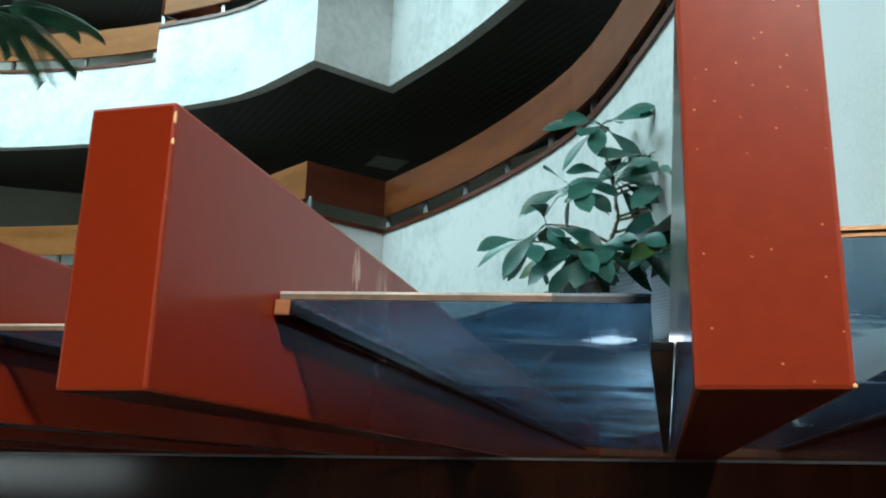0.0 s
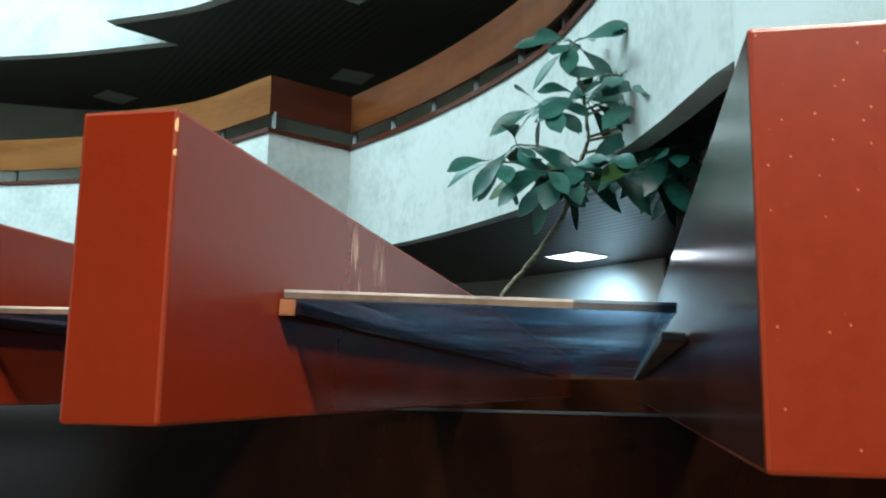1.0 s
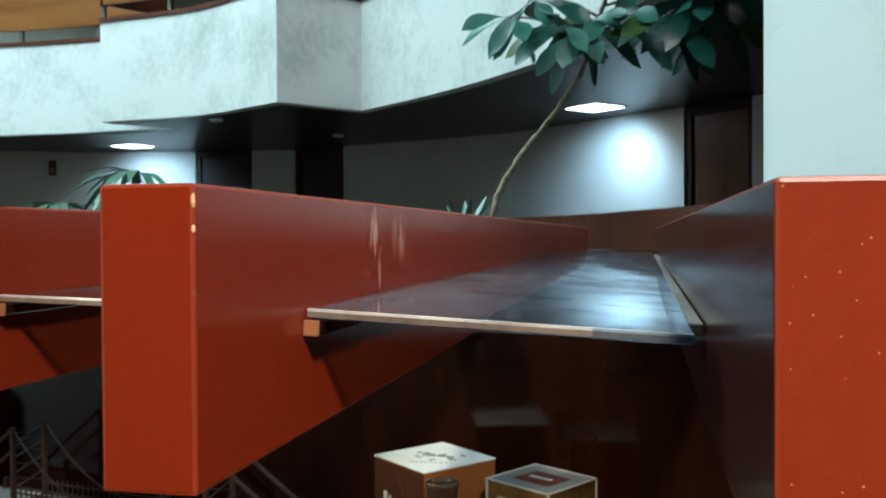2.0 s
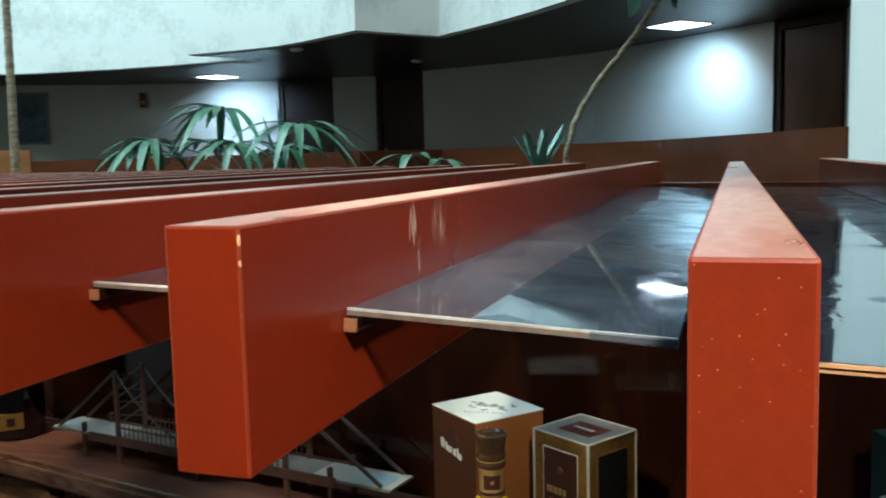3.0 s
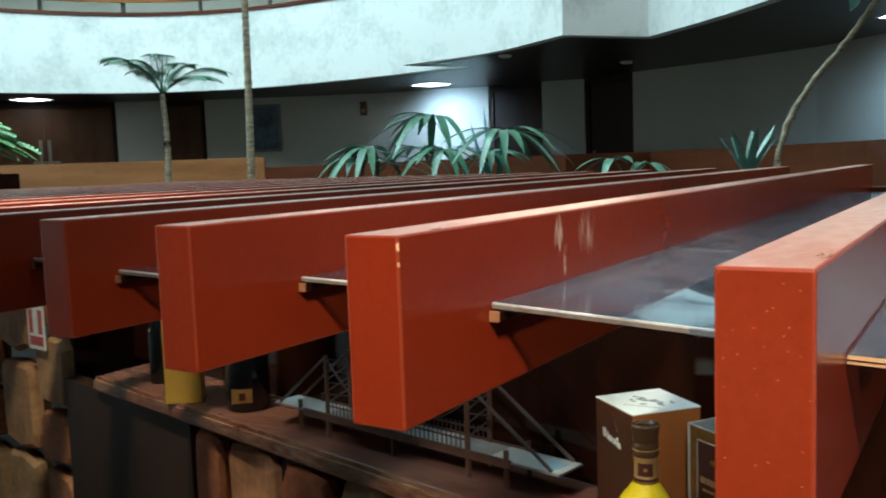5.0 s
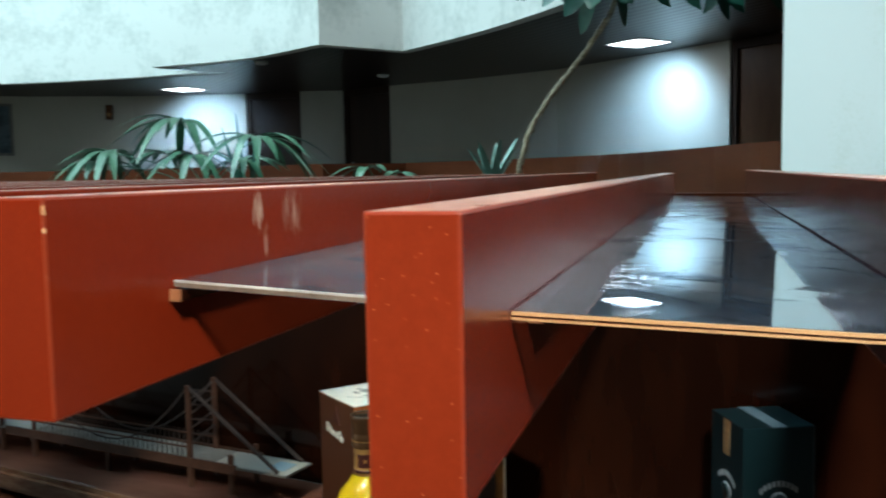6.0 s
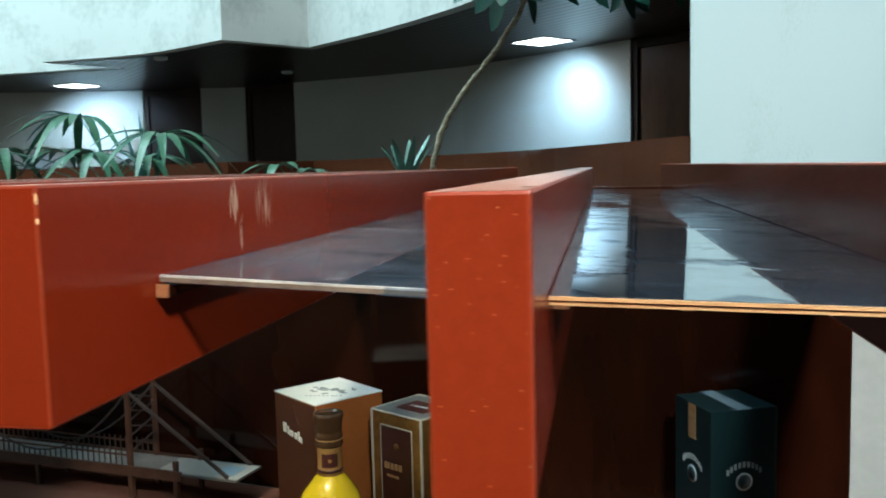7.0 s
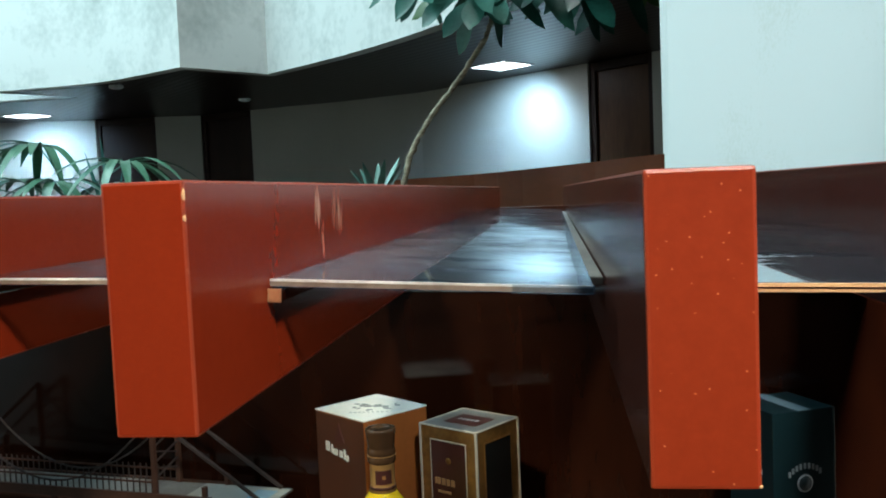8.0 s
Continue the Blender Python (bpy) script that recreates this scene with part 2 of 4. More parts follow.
# ---- helpers ----
def mesh_ob(name, bm, material, parent=None):
    me = bpy.data.meshes.new(name)
    bmesh.ops.recalc_face_normals(bm, faces=bm.faces[:])
    bm.to_mesh(me)
    bm.free()
    for mm in (material if isinstance(material, (list, tuple)) else [material]):
        me.materials.append(mm)
    ob = new(name, me)
    if parent is not None:
        ob.parent = parent
    return ob


def part(name, bm, material, parent, label=""):
    return tagged(mesh_ob(name, bm, material, parent), label)


def thing(name, label, category, group="", at=(0, 0, 0), rz=0):
    ob = new(name)
    ob.empty_display_size = 0.05
    ob.matrix_basis = pose(*at, 0, 0, rz)
    return tagged(ob, label, category, group)


def box(bm, x0, x1, y0, y1, z0, z1, bevel=0.0, m=None, mi=0):
    r = bmesh.ops.create_cube(bm, size=1)
    vs = r["verts"]
    for v in vs:
        v.co = Vector((x0 + (v.co.x + .5) * (x1 - x0), y0 + (v.co.y + .5) * (y1 - y0), z0 + (v.co.z + .5) * (z1 - z0)))
    fs = list({f for v in vs for f in v.link_faces})
    if bevel:
        es = list({e for v in vs for e in v.link_edges})
        rb = bmesh.ops.bevel(bm, geom=es, offset=bevel, segments=2, affect="EDGES", profile=0.6)
        fs = rb["faces"] + [f for f in fs if f.is_valid]
        vs = list({v for f in fs for v in f.verts})
    if m is not None:
        bmesh.ops.transform(bm, matrix=m, verts=vs)
    for f in fs:
        if f.is_valid:
            f.material_index = mi
    return vs


def prism(bm, pts, z0, z1):
    """An upright prism over a plan outline."""
    lo = [bm.verts.new((x, y, z0)) for x, y in pts]
    hi = [bm.verts.new((x, y, z1)) for x, y in pts]
    bm.faces.new(lo[::-1])
    bm.faces.new(hi)
    for i in range(len(pts)):
        j = (i + 1) % len(pts)
        bm.faces.new((lo[i], lo[j], hi[j], hi[i]))


def smooth_line(pts, n=6):
    """Catmull-Rom through plan points."""
    p = [Vector(a) for a in pts]
    p = [2 * p[0] - p[1]] + p + [2 * p[-1] - p[-2]]
    out = []
    for i in range(1, len(p) - 2):
        for k in range(n):
            t = k / n
            a, b, c, d = p[i - 1], p[i], p[i + 1], p[i + 2]
            out.append(0.5 * ((2 * b) + (c - a) * t + (2 * a - 5 * b + 4 * c - d) * t * t + (3 * b - a - 3 * c + d) * t ** 3))
    out.append(p[-2])
    return [(v.x, v.y) for v in out]


def offset_line(pts, d):
    """The plan line moved d to its right-hand side, mitred."""
    out = []
    for i, a in enumerate(pts):
        p = Vector(pts[max(i - 1, 0)])
        q = Vector(pts[min(i + 1, len(pts) - 1)])
        a = Vector(a)
        d1 = (a - p).normalized() if i else (q - a).normalized()
        d2 = (q - a).normalized() if i < len(pts) - 1 else d1
        n1, n2 = Vector((d1.y, -d1.x)), Vector((d2.y, -d2.x))
        nn = (n1 + n2)
        nn = nn.normalized() if nn.length > 1e-6 else n1
        k = d / max(nn.dot(n1), 0.35)
        out.append((a.x + nn.x * k, a.y + nn.y * k))
    return out


def band(bm, line, z0, z1, t0, t1):
    """A wall band along a plan line, between the offsets t0 and t1, from z0 to z1."""
    a, b = offset_line(line, t0), offset_line(line, t1)
    rows = []
    for (ax, ay), (bx, by) in zip(a, b):
        rows.append([bm.verts.new(c) for c in ((ax, ay, z0), (bx, by, z0), (bx, by, z1), (ax, ay, z1))])
    for r, s2 in zip(rows, rows[1:]):
        for i in range(4):
            j = (i + 1) % 4
            bm.faces.new((r[i], r[j], s2[j], s2[i]))
    bm.faces.new(rows[0])
    bm.faces.new(rows[-1][::-1])


def slab(bm, line_a, line_b, z0, z1):
    """A slab between two plan lines of equal count."""
    rows = [[bm.verts.new(c) for c in ((*a, z0), (*b, z0), (*b, z1), (*a, z1))] for a, b in zip(line_a, line_b)]
    for r, s2 in zip(rows, rows[1:]):
        for i in range(4):
            j = (i + 1) % 4
            bm.faces.new((r[i], r[j], s2[j], s2[i]))
    bm.faces.new(rows[0])
    bm.faces.new(rows[-1][::-1])


def resample(line, n):
    p = [Vector(a) for a in line]
    cum = [0.0]
    for a, b in zip(p, p[1:]):
        cum.append(cum[-1] + (b - a).length)
    out = []
    for i in range(n):
        d = cum[-1] * i / (n - 1)
        k = max(j for j in range(len(cum)) if cum[j] <= d + 1e-9)
        k = min(k, len(p) - 2)
        v = p[k].lerp(p[k + 1], (d - cum[k]) / max(cum[k + 1] - cum[k], 1e-9))
        out.append((v.x, v.y))
    return out


# ---- large structure: the atrium and its galleries ----
CORR, CEIL1, CEIL2, CEIL3 = 0.65, 3.2, 7.03, 10.8
# plan of the gallery edge: a sweep, a sharp recess, a sweep, a step, a long sweep
EDGE_1 = smooth_line([(1.25, 4.25), (0.93, 4.5), (0.70, 5.15), (0.5, 5.75), (-0.2, 7.5), (-1.0, 8.7), (-2.2, 10.0), (-3.5, 11.12)], 3)
EDGE_2 = smooth_line([(-4.3, 10.08), (-5.9, 10.95), (-7.66, 11.24)], 4)
EDGE_3 = smooth_line([(-7.0, 12.2), (-9.7, 12.35), (-12.26, 12.0), (-14.1, 10.8), (-15.4, 8.6), (-16.0, 5.5), (-16, 1.0)], 4)
EDGE = EDGE_1 + EDGE_2 + EDGE_3
WALL = [(5.5, 7.6), (2.6, 10.35), (1.65, 11.17), (0.85, 11.88), (-0.4, 13.0), (-1.86, 14.25), (-3.5, 15.0), (-5.33, 15.55), (-6.53, 16.05),
        (-7.36, 15.8), (-8.58, 15.75), (-10.9, 15.2), (-12.6, 14.35), (-14.45, 13.25), (-15.15, 12.62), (-15.9, 12.0),
        (-17.6, 9.6), (-18.6, 6.5), (-19, 1)]


SHIELD_EDGE = 1.7


def structure(name, bm, material, label):
    return tagged(mesh_ob(name, bm, material), label, name.split("_")[0], kind="structure")


bm = bmesh.new()
box(bm, -22, 12, -13, 20, -0.2, 0.0)
structure("floor", bm, FLOOR, "dark polished floor of the atrium")
# unseen outer walls, dark to cut bounce; the west gap admits front_daylight
bm = bmesh.new()
for a, b, c, d in ((-13.3, -12, 0, 14.8), (-4, 20.3, 0, 14.8), (-12, -4, 0, 0.85), (-12, -4, 2.65, 14.8)):
    box(bm, -22.3, -22, a, b, c, d)
structure("wall_west", bm, OUTER, "plain brown timber-clad outer wall of the atrium")
bm = bmesh.new()
box(bm, 12, 12.3, -13.3, 20.3, 0, 14.8)
structure("wall_east", bm, OUTER, "plain brown timber-clad outer wall of the atrium")
bm = bmesh.new()
box(bm, -22, 12, -13.3, -13, 0, 14.8)
structure("wall_south", bm, OUTER, "plain brown timber-clad outer wall of the atrium")
bm = bmesh.new()
box(bm, -22, 12, 20, 20.3, 0, 14.8)
structure("wall_north", bm, OUTER, "plain brown timber-clad outer wall of the atrium")
# roof with openings for the daylight lamps; lower ceiling added unseen to shade the beams
bm = bmesh.new()
for x0, x1, y0, y1 in ((-22, 12, 10, 20), (-22, -14, -3, 10), (3, 12, -3, 10), (-6, 3, 2.6, 10), (-6, 3, -3, -1.6), (-22, 12, -13, -3)):
    box(bm, x0, x1, y0, y1, 13.0, 13.3)
structure("ceiling", bm, OUTER, "brown timber roof with a wide skylight opening")
bm = bmesh.new()
for a, b, c, d in ((-5.5, -2.3, -12.9, SHIELD_EDGE), (1.6, 11.9, -12.9, SHIELD_EDGE), (-2.3, 1.6, -12.9, -0.7), (-2.3, 1.6, 1.2, SHIELD_EDGE)):
    box(bm, a, b, c, d, 3.35, 3.6)
structure("ceiling_lobby", bm, OUTER, "unseen brown ceiling added to shade the beams, open over the counter")

# corridor wall in lengths, with the door openings between them
for i, (a, b) in enumerate(((0, 3), (3, 8), (8, 10), (10, 14), (14, 16), (16, 19))):
    bm = bmesh.new()
    band(bm, WALL[a:b], 0, CEIL1, 0, 0.2)
    structure("wall_corridor_%d" % (i + 1), bm, CORRWALL, "plain off-white corridor wall")
bm = bmesh.new()
band(bm, WALL, CEIL1 + 0.2, CEIL3, 0, 0.2)
structure("wall_gallery", bm, CORRWALL, "plain off-white upper gallery wall")
for k, zc in enumerate((CEIL1, CEIL2, CEIL3)):
    bm = bmesh.new()
    prism(bm, offset_line(EDGE_1 + EDGE_2, 0.178) + offset_line(EDGE_3, 0.178) + WALL[::-1], zc, zc + 0.2)
    structure("ceiling_gallery_%d" % (k + 1), bm, CEIL, "dark brown timber gallery ceiling")
# concrete fascias and timber rails on both upper levels
for k, z in enumerate((CEIL1, CEIL2)):
    bm = bmesh.new()
    band(bm, EDGE_1 + EDGE_2, z + 0.004, z + 1.5, 0, 0.18)
    band(bm, [(EDGE_2[-1][0] + 0.085, EDGE_2[-1][1] + 0.124), EDGE_3[0]], z + 0.005, z + 1.499, 0.0, 0.18)
    band(bm, EDGE_3, z + 0.006, z + 1.498, 0, 0.18)
    structure("wall_fascia_%d" % (k + 1), bm, CONCRETE, "stained white concrete gallery parapet")
    bm = bmesh.new()
    for ln in (EDGE_1 + EDGE_2, EDGE_3):
        band(bm, ln, z + 1.5, z + 1.56, -0.03, 0.2)
    structure("trim_coping_%d" % (k + 1), bm, RAILRED, "dark timber coping on the concrete parapet")
    for j, ln in enumerate((EDGE_1, [EDGE_1[-1], EDGE_2[0]], EDGE_2, [EDGE_2[-1], EDGE_3[0]], EDGE_3)):
        bm = bmesh.new()
        band(bm, ln, z + 1.76, z + 2.3, 0.0, 0.05)
        structure("trim_rail_%d_%d" % (k + 1, j + 1), bm, RAILRED if j in (1, 3) else RAILSHADE if j == 0 else RAIL, "broad varnished timber handrail board")
        if j in (0, 2, 4):
            rail = bpy.data.objects["trim_rail_%d_%d" % (k + 1, j + 1)]
            m2 = resample(ln, 4 + 6 * (j == 0) + 9 * (j == 4))
            for px, py in offset_line(m2, 0.09):
                bm = bmesh.new()
                box(bm, px - 0.03, px + 0.03, py - 0.03, py + 0.03, z + 1.56, z + 1.8)
                part("post", bm, METAL, rail)
# ground-level timber parapet below the gallery edge
bm = bmesh.new()
band(bm, EDGE_1 + EDGE_2, 0, 1.65, 0.0, 0.08)
band(bm, EDGE_3[:8], 0, 1.65, 0.0, 0.08)
structure("wall_parapet_1", bm, PARAPET, "reddish varnished timber corridor parapet")
bm = bmesh.new()
band(bm, EDGE_3[7:], 0, 1.85, -0.04, 0.04)
structure("wall_parapet_2", bm, PARALT, "honey-coloured timber corridor parapet")
bm = bmesh.new()
prism(bm, EDGE + WALL[::-1], CORR - 0.15, CORR)
structure("floor_corridor", bm, FLOOR, "dark corridor floor behind the parapet")
# white pier beside the counter
bm = bmesh.new()
prism(bm, [(0.91, 4.0), (1.75, 1.2), (2.6, 1.2), (2.6, 4.6), (0.95, 4.6)], 0, 12.9)
structure("wall_pier", bm, PLASTER, "tall white plastered pier with faint stains")

bm = bmesh.new()
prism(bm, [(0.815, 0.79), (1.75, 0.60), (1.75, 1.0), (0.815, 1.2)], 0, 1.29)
structure("wall_counter_end", bm, SHADEWALL, "low white plastered wall end beside the back panel")

# ---- the counter ----
SLOPE = -0.225          # the counter runs askew to the beams
BW, BH, ZT = 0.060, 0.178, 1.5
PITCH = 0.357


def beam_front(x):
    return SLOPE * x


def beam_back(x):
    return 3.5 + SLOPE * (x - 0.45)


def beam_mesh(length):
    bm = bmesh.new()
    box(bm, 0, BW, 0, length, -BH, 0, bevel=0.0022)
    for f in bm.faces:
        f.normal_update()
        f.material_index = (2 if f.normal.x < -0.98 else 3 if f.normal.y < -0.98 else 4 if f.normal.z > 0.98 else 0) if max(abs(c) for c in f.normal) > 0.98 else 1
    return bm


for i in range(-15, 3):
    x = PITCH * i
    z = ZT - (0.008 if i == 1 else 0)
    b = thing("canopy_beam", "red-painted timber beam with chipped pale edges over the bar counter", "beam", "canopy beams", (x, beam_front(x), z))
    part("timber", beam_mesh(beam_back(x) - beam_front(x)), [REDSCUFF if i == 0 else RED, WORN, DARKSIDE, REDCHIP if i == 1 else RED, TOPRED], b)
    rb = random.Random(50 + i)
    # knocked corner at the front end
    for zz, hh in (((-0.010, 0.006), (-0.026, 0.003)) if i == 0 else ((-0.1765, 0.0015),) if i == 1 else ()):
        bm = bmesh.new()
        bmesh.ops.create_icosphere(bm, subdivisions=1, radius=1)
        for v in bm.verts:
            v.co = Vector((BW - 0.0008 + v.co.x * 0.0014, 0.0010 + v.co.y * 0.0014, zz + v.co.z * hh * rb.uniform(.7, 1.1)))
        part("chip", bm, CHIP, b)

# shelf boards between the beams
TH = 0.007
for i in range(-15, 2):
    x0, x1 = PITCH * i + BW, PITCH * (i + 1)
    y0 = {-2: 0.252, -1: 0.275, 0: 0.169, 1: 0.048}.get(i, beam_front(x0) + 0.11)
    w = x1 - x0 - (0.020 if i == 0 else 0.006)
    sh = thing("glass_shelf", "wet smoked glass shelf with a plywood front edge between the beams" if i == 1 else
               "dusty smoked glass shelf with a pale upper edge between beams", "shelf", "canopy shelves", (x0 + 0.002, y0, 1.415 - TH))
    sh.rotation_euler = (0, radians(2.6 if i == 0 else 1.4), 0)
    k = -0.05
    seam = 1.75 if i == 1 else 0.59
    for a, b, nm in ((0.0, seam - 0.0012, "front_sheet"), (seam + 0.0012, 2.68, "rear_sheet")):
        bm = bmesh.new()
        prism(bm, [(0, a), (w, a + (k * w if a == 0 else 0)), (w, b), (0, b)], 0.0004 if a else 0, TH)
        part(nm, bm, WETGLASS if i == 1 else LAMINATE, sh)
    bm = bmesh.new()
    prism(bm, [(0.002, seam - 0.0011), (w - 0.002, seam - 0.0011), (w - 0.002, seam + 0.0011), (0.002, seam + 0.0011)], 0.0008, TH + 0.0003)
    part("seam", bm, SEALANT, sh, "pale chipped joint between the two sheets")
    bm = bmesh.new()
    prism(bm, [(-0.001, 0), (-0.001, -0.003), (w, k * w - 0.003), (w, k * w)], 0.0005 if i == 1 else 0.0010, TH - 0.0005 if i == 1 else TH - 0.0018)
    part("edge_strip", bm, PLY if i == 1 else DARK_EDGE, sh, "bare layered plywood edge" if i == 1 else "")
    if i != 1:
        bm = bmesh.new()
        prism(bm, [(-0.001, 0), (-0.001, -0.0032), (w, k * w - 0.0032), (w, k * w)], TH - 0.0017, TH + 0.0002)
        part("edge_bead", bm, BEAD, sh, "pale upper edge, its highlight put into the colour")
    if i == 1:
        bm = bmesh.new()
        prism(bm, [(-0.001, -0.003), (-0.001, -0.0036), (w, k * w - 0.0036), (w, k * w - 0.003)], 0.0030, 0.0040)
        part("glue_line", bm, PANEL, sh, "dark glue line between the layers")
    if i == 0:
        # a short newer laminate piece closes the front edge beside the beam
        bm = bmesh.new()
        prism(bm, [(w * .76, k * w * .76 - 0.0045), (w + .001, k * w - 0.0045), (w + .001, k * w - 0.0025), (w * .76, k * w * .76 - 0.0025)], 0, TH)
        part("edge_patch", bm, LAMINATE, sh, "dark glass patch on the edge")
    bm = bmesh.new()
    yb = 0.06 if i == 1 else -0.008
    box(bm, -0.001, 0.011, yb, 2.6, -0.0125, -0.0005, bevel=0.002)
    bt_ = part("batten", bm, PANEL, sh)
    bm = bmesh.new()
    box(bm, -0.001, 0.011, yb - 0.0025, yb - 0.0002, -0.0125, -0.0005, bevel=0.0008)
    part("end_grain", bm, ENDGRAIN, bt_, "bare orange end grain")
    bm = bmesh.new()
    xe = x1 - x0 - 0.003
    box(bm, xe - 0.020, xe, 0.14, 2.6, -0.0095, -0.0005, bevel=0.002)
    part("batten", bm, PALE_EDGE if i == 0 else PANEL, sh)


def panel_y(x):
    return 0.886 + SLOPE * (x - 0.372)


def ledge_y(x):
    return 0.82 - 0.2216 * (x + 0.38)


LZ = 0.89
bm = bmesh.new()
prism(bm, [(-2.2, panel_y(-2.2)), (0.813, panel_y(0.813)), (0.813, panel_y(0.813) + 0.02), (-2.2, panel_y(-2.2) + 0.02)], LZ, 1.31)
tagged(mesh_ob("back_panel", bm, PANEL), "dark varnished timber back panel of the bar counter", "panel")
bm = bmesh.new()
prism(bm, [(-2.05, ledge_y(-2.05)), (0.80, ledge_y(0.80)), (0.80, panel_y(0.80) - 0.002), (-2.05, panel_y(-2.05) - 0.002)], LZ - 0.045, LZ)
bmesh.ops.bevel(bm, geom=[e for e in bm.edges if all(abs(v.co.y - ledge_y(v.co.x)) < 0.01 for v in e.verts)], offset=0.012, segments=3, affect="EDGES", profile=0.5)
bl = thing("bar_ledge", "worn reddish timber ledge holding bottles and boxes", "ledge")
part("board", bm, LEDGE, bl)
# rounded front edging; its pale tone mixes rubbed wood with painted highlights
EDGING = mat("rubbed_glint_edging", (0.17, 0.048, 0.020), (0.42, 0.235, 0.13), 0.24, 5.0, 50, 0.08, stretch=(0.35, 1, 2), lo=0.42, hi=0.68)
bm = bmesh.new()
prism(bm, [(-2.05, ledge_y(-2.05) - 0.014), (0.80, ledge_y(0.80) - 0.014), (0.80, ledge_y(0.80) - 0.0002), (-2.05, ledge_y(-2.05) - 0.0002)], LZ - 0.047, LZ + 0.003)
bmesh.ops.bevel(bm, geom=[e for e in bm.edges if (e.verts[0].co - e.verts[1].co).length > 1 and e.verts[0].co.y < ledge_y(e.verts[0].co.x) - .01], offset=0.010, segments=4, affect="EDGES")
part("edging", bm, EDGING, bl, "rounded front edging, rubbed, its highlights put into the colour")
bm = bmesh.new()
prism(bm, [(-2.2, ledge_y(-2.2) + 0.05), (0.80, ledge_y(0.80) + 0.05), (0.80, panel_y(0.8)), (-2.2, panel_y(-2.2))], 0, LZ - 0.047)
structure("wall_counter", bm, PANEL, "dark counter wall under the ledge")
bm = bmesh.new()
prism(bm, [(-5.0, beam_back(-5.0) + 0.02), (0.85, beam_back(0.85) + 0.02), (0.85, beam_back(0.85) + 0.1), (-5.0, beam_back(-5.0) + 0.1)], 0, 1.4)
tagged(mesh_ob("planter_wall", bm, PARAPET), "dark reddish timber planter wall behind the beams", "planter")

# panel lip
bm = bmesh.new()
prism(bm, [(-2.2, panel_y(-2.2) - 0.002), (0.813, panel_y(0.813) - 0.002), (0.813, panel_y(0.813) + 0.022), (-2.2, panel_y(-2.2) + 0.022)], 1.3102, 1.314)
lip = tagged(mesh_ob("lip", bm, METAL, bpy.data.objects["back_panel"]), "thin metal lip on the panel")

# planter bed
bm = bmesh.new()
NB = 24
LA = resample([(0.85, beam_back(0.85) + 0.1), (-10.5, beam_back(-10.5) + 0.1)], NB)
LB = resample(offset_line(EDGE_1[5:] + EDGE_2 + EDGE_3[:6], -0.06), NB)
slab(bm, LA, LB, 0.0, 1.25)
SOIL = mat("planter_soil", (0.025, 0.018, 0.012), (0.05, 0.035, 0.024), 0.9, 5, 60, 0.8)
tagged(mesh_ob("planter_soil", bm, SOIL), "dark soil bed of the planter behind the beams", "soil", kind="stuff")

# corridor ceiling lights: flat square panels
LAMPOFF = mat("unlit_diffuser", (0.30, 0.31, 0.30), (0.36, 0.37, 0.36), 0.4, 3, 40, 0.0)


def ceiling_light(x, y, z, rz, lit):
    lt = thing("ceiling_light", "square lit panel flush in the dark corridor ceiling" if lit else "square unlit panel in the dark upper gallery ceiling",
               "ceiling light", "corridor lights" if lit else "gallery lights", (x, y, z), rz)
    bm = bmesh.new()
    box(bm, -0.30, 0.30, -0.30, 0.30, -0.008, 0.0)
    part("diffuser", bm, LAMPGLOW if lit else LAMPOFF, lt)
    bm = bmesh.new()
    for a, b, c, d in ((-0.32, 0.32, -0.32, -0.30), (-0.32, 0.32, 0.30, 0.32), (-0.32, -0.30, -0.30, 0.30), (0.30, 0.32, -0.30, 0.30)):
        box(bm, a, b, c, d, -0.012, 0.0)
    part("frame", bm, METAL, lt)


ceiling_light(-0.33, 11.62, CEIL1 - 0.002, 50, True)
ceiling_light(-9.15, 14.4, CEIL1 - 0.002, 78, True)
ceiling_light(-16.2, 10.2, CEIL1 - 0.002, 10, True)
ceiling_light(-4.53, 14.25, CEIL2 - 0.002, 40, False)
ceiling_light(-9.6, 14.6, CEIL2 - 0.002, 60, False)


def lathe(bm, prof, seg=20, m=None):
    """A turned body: radius and height pairs."""
    rings = []
    for r, z in prof:
        rings.append([bm.verts.new((r * math.cos(2 * math.pi * k / seg), r * math.sin(2 * math.pi * k / seg), z)) for k in range(seg)])
    for a, b in zip(rings, rings[1:]):
        for k in range(seg):
            bm.faces.new((a[k], a[(k + 1) % seg], b[(k + 1) % seg], b[k]))
    bm.faces.new(rings[0][::-1])
    bm.faces.new(rings[-1])
    if m is not None:
        bmesh.ops.transform(bm, matrix=m, verts=[v for r in rings for v in r])
    for f in bm.faces:
        f.smooth = True


WHITEP = mat("white_plastic", (0.62, 0.63, 0.62), (0.7, 0.7, 0.69), 0.4, 8, 60, 0.0)
for x, y in ((-5.8, 11.3), (-4.77, 13.7)):
    sd = thing("smoke_detector", "round pale smoke detector on the dark ceiling", "smoke detector", "detectors", (x, y, CEIL1))
    bm = bmesh.new()
    lathe(bm, [(0.10, -0.001), (0.10, -0.03), (0.06, -0.05)], 18)
    part("body", bm, WHITEP, sd)
spt = thing("spotlight", "small grey metal spotlight under the gallery ceiling", "spotlight", "", (0.95, 5.9, CEIL1))
bm = bmesh.new()
lathe(bm, [(0.02, -0.001), (0.02, -0.08), (0.02, -0.10)], 10)
part("stem", bm, METAL, spt)
bm = bmesh.new()
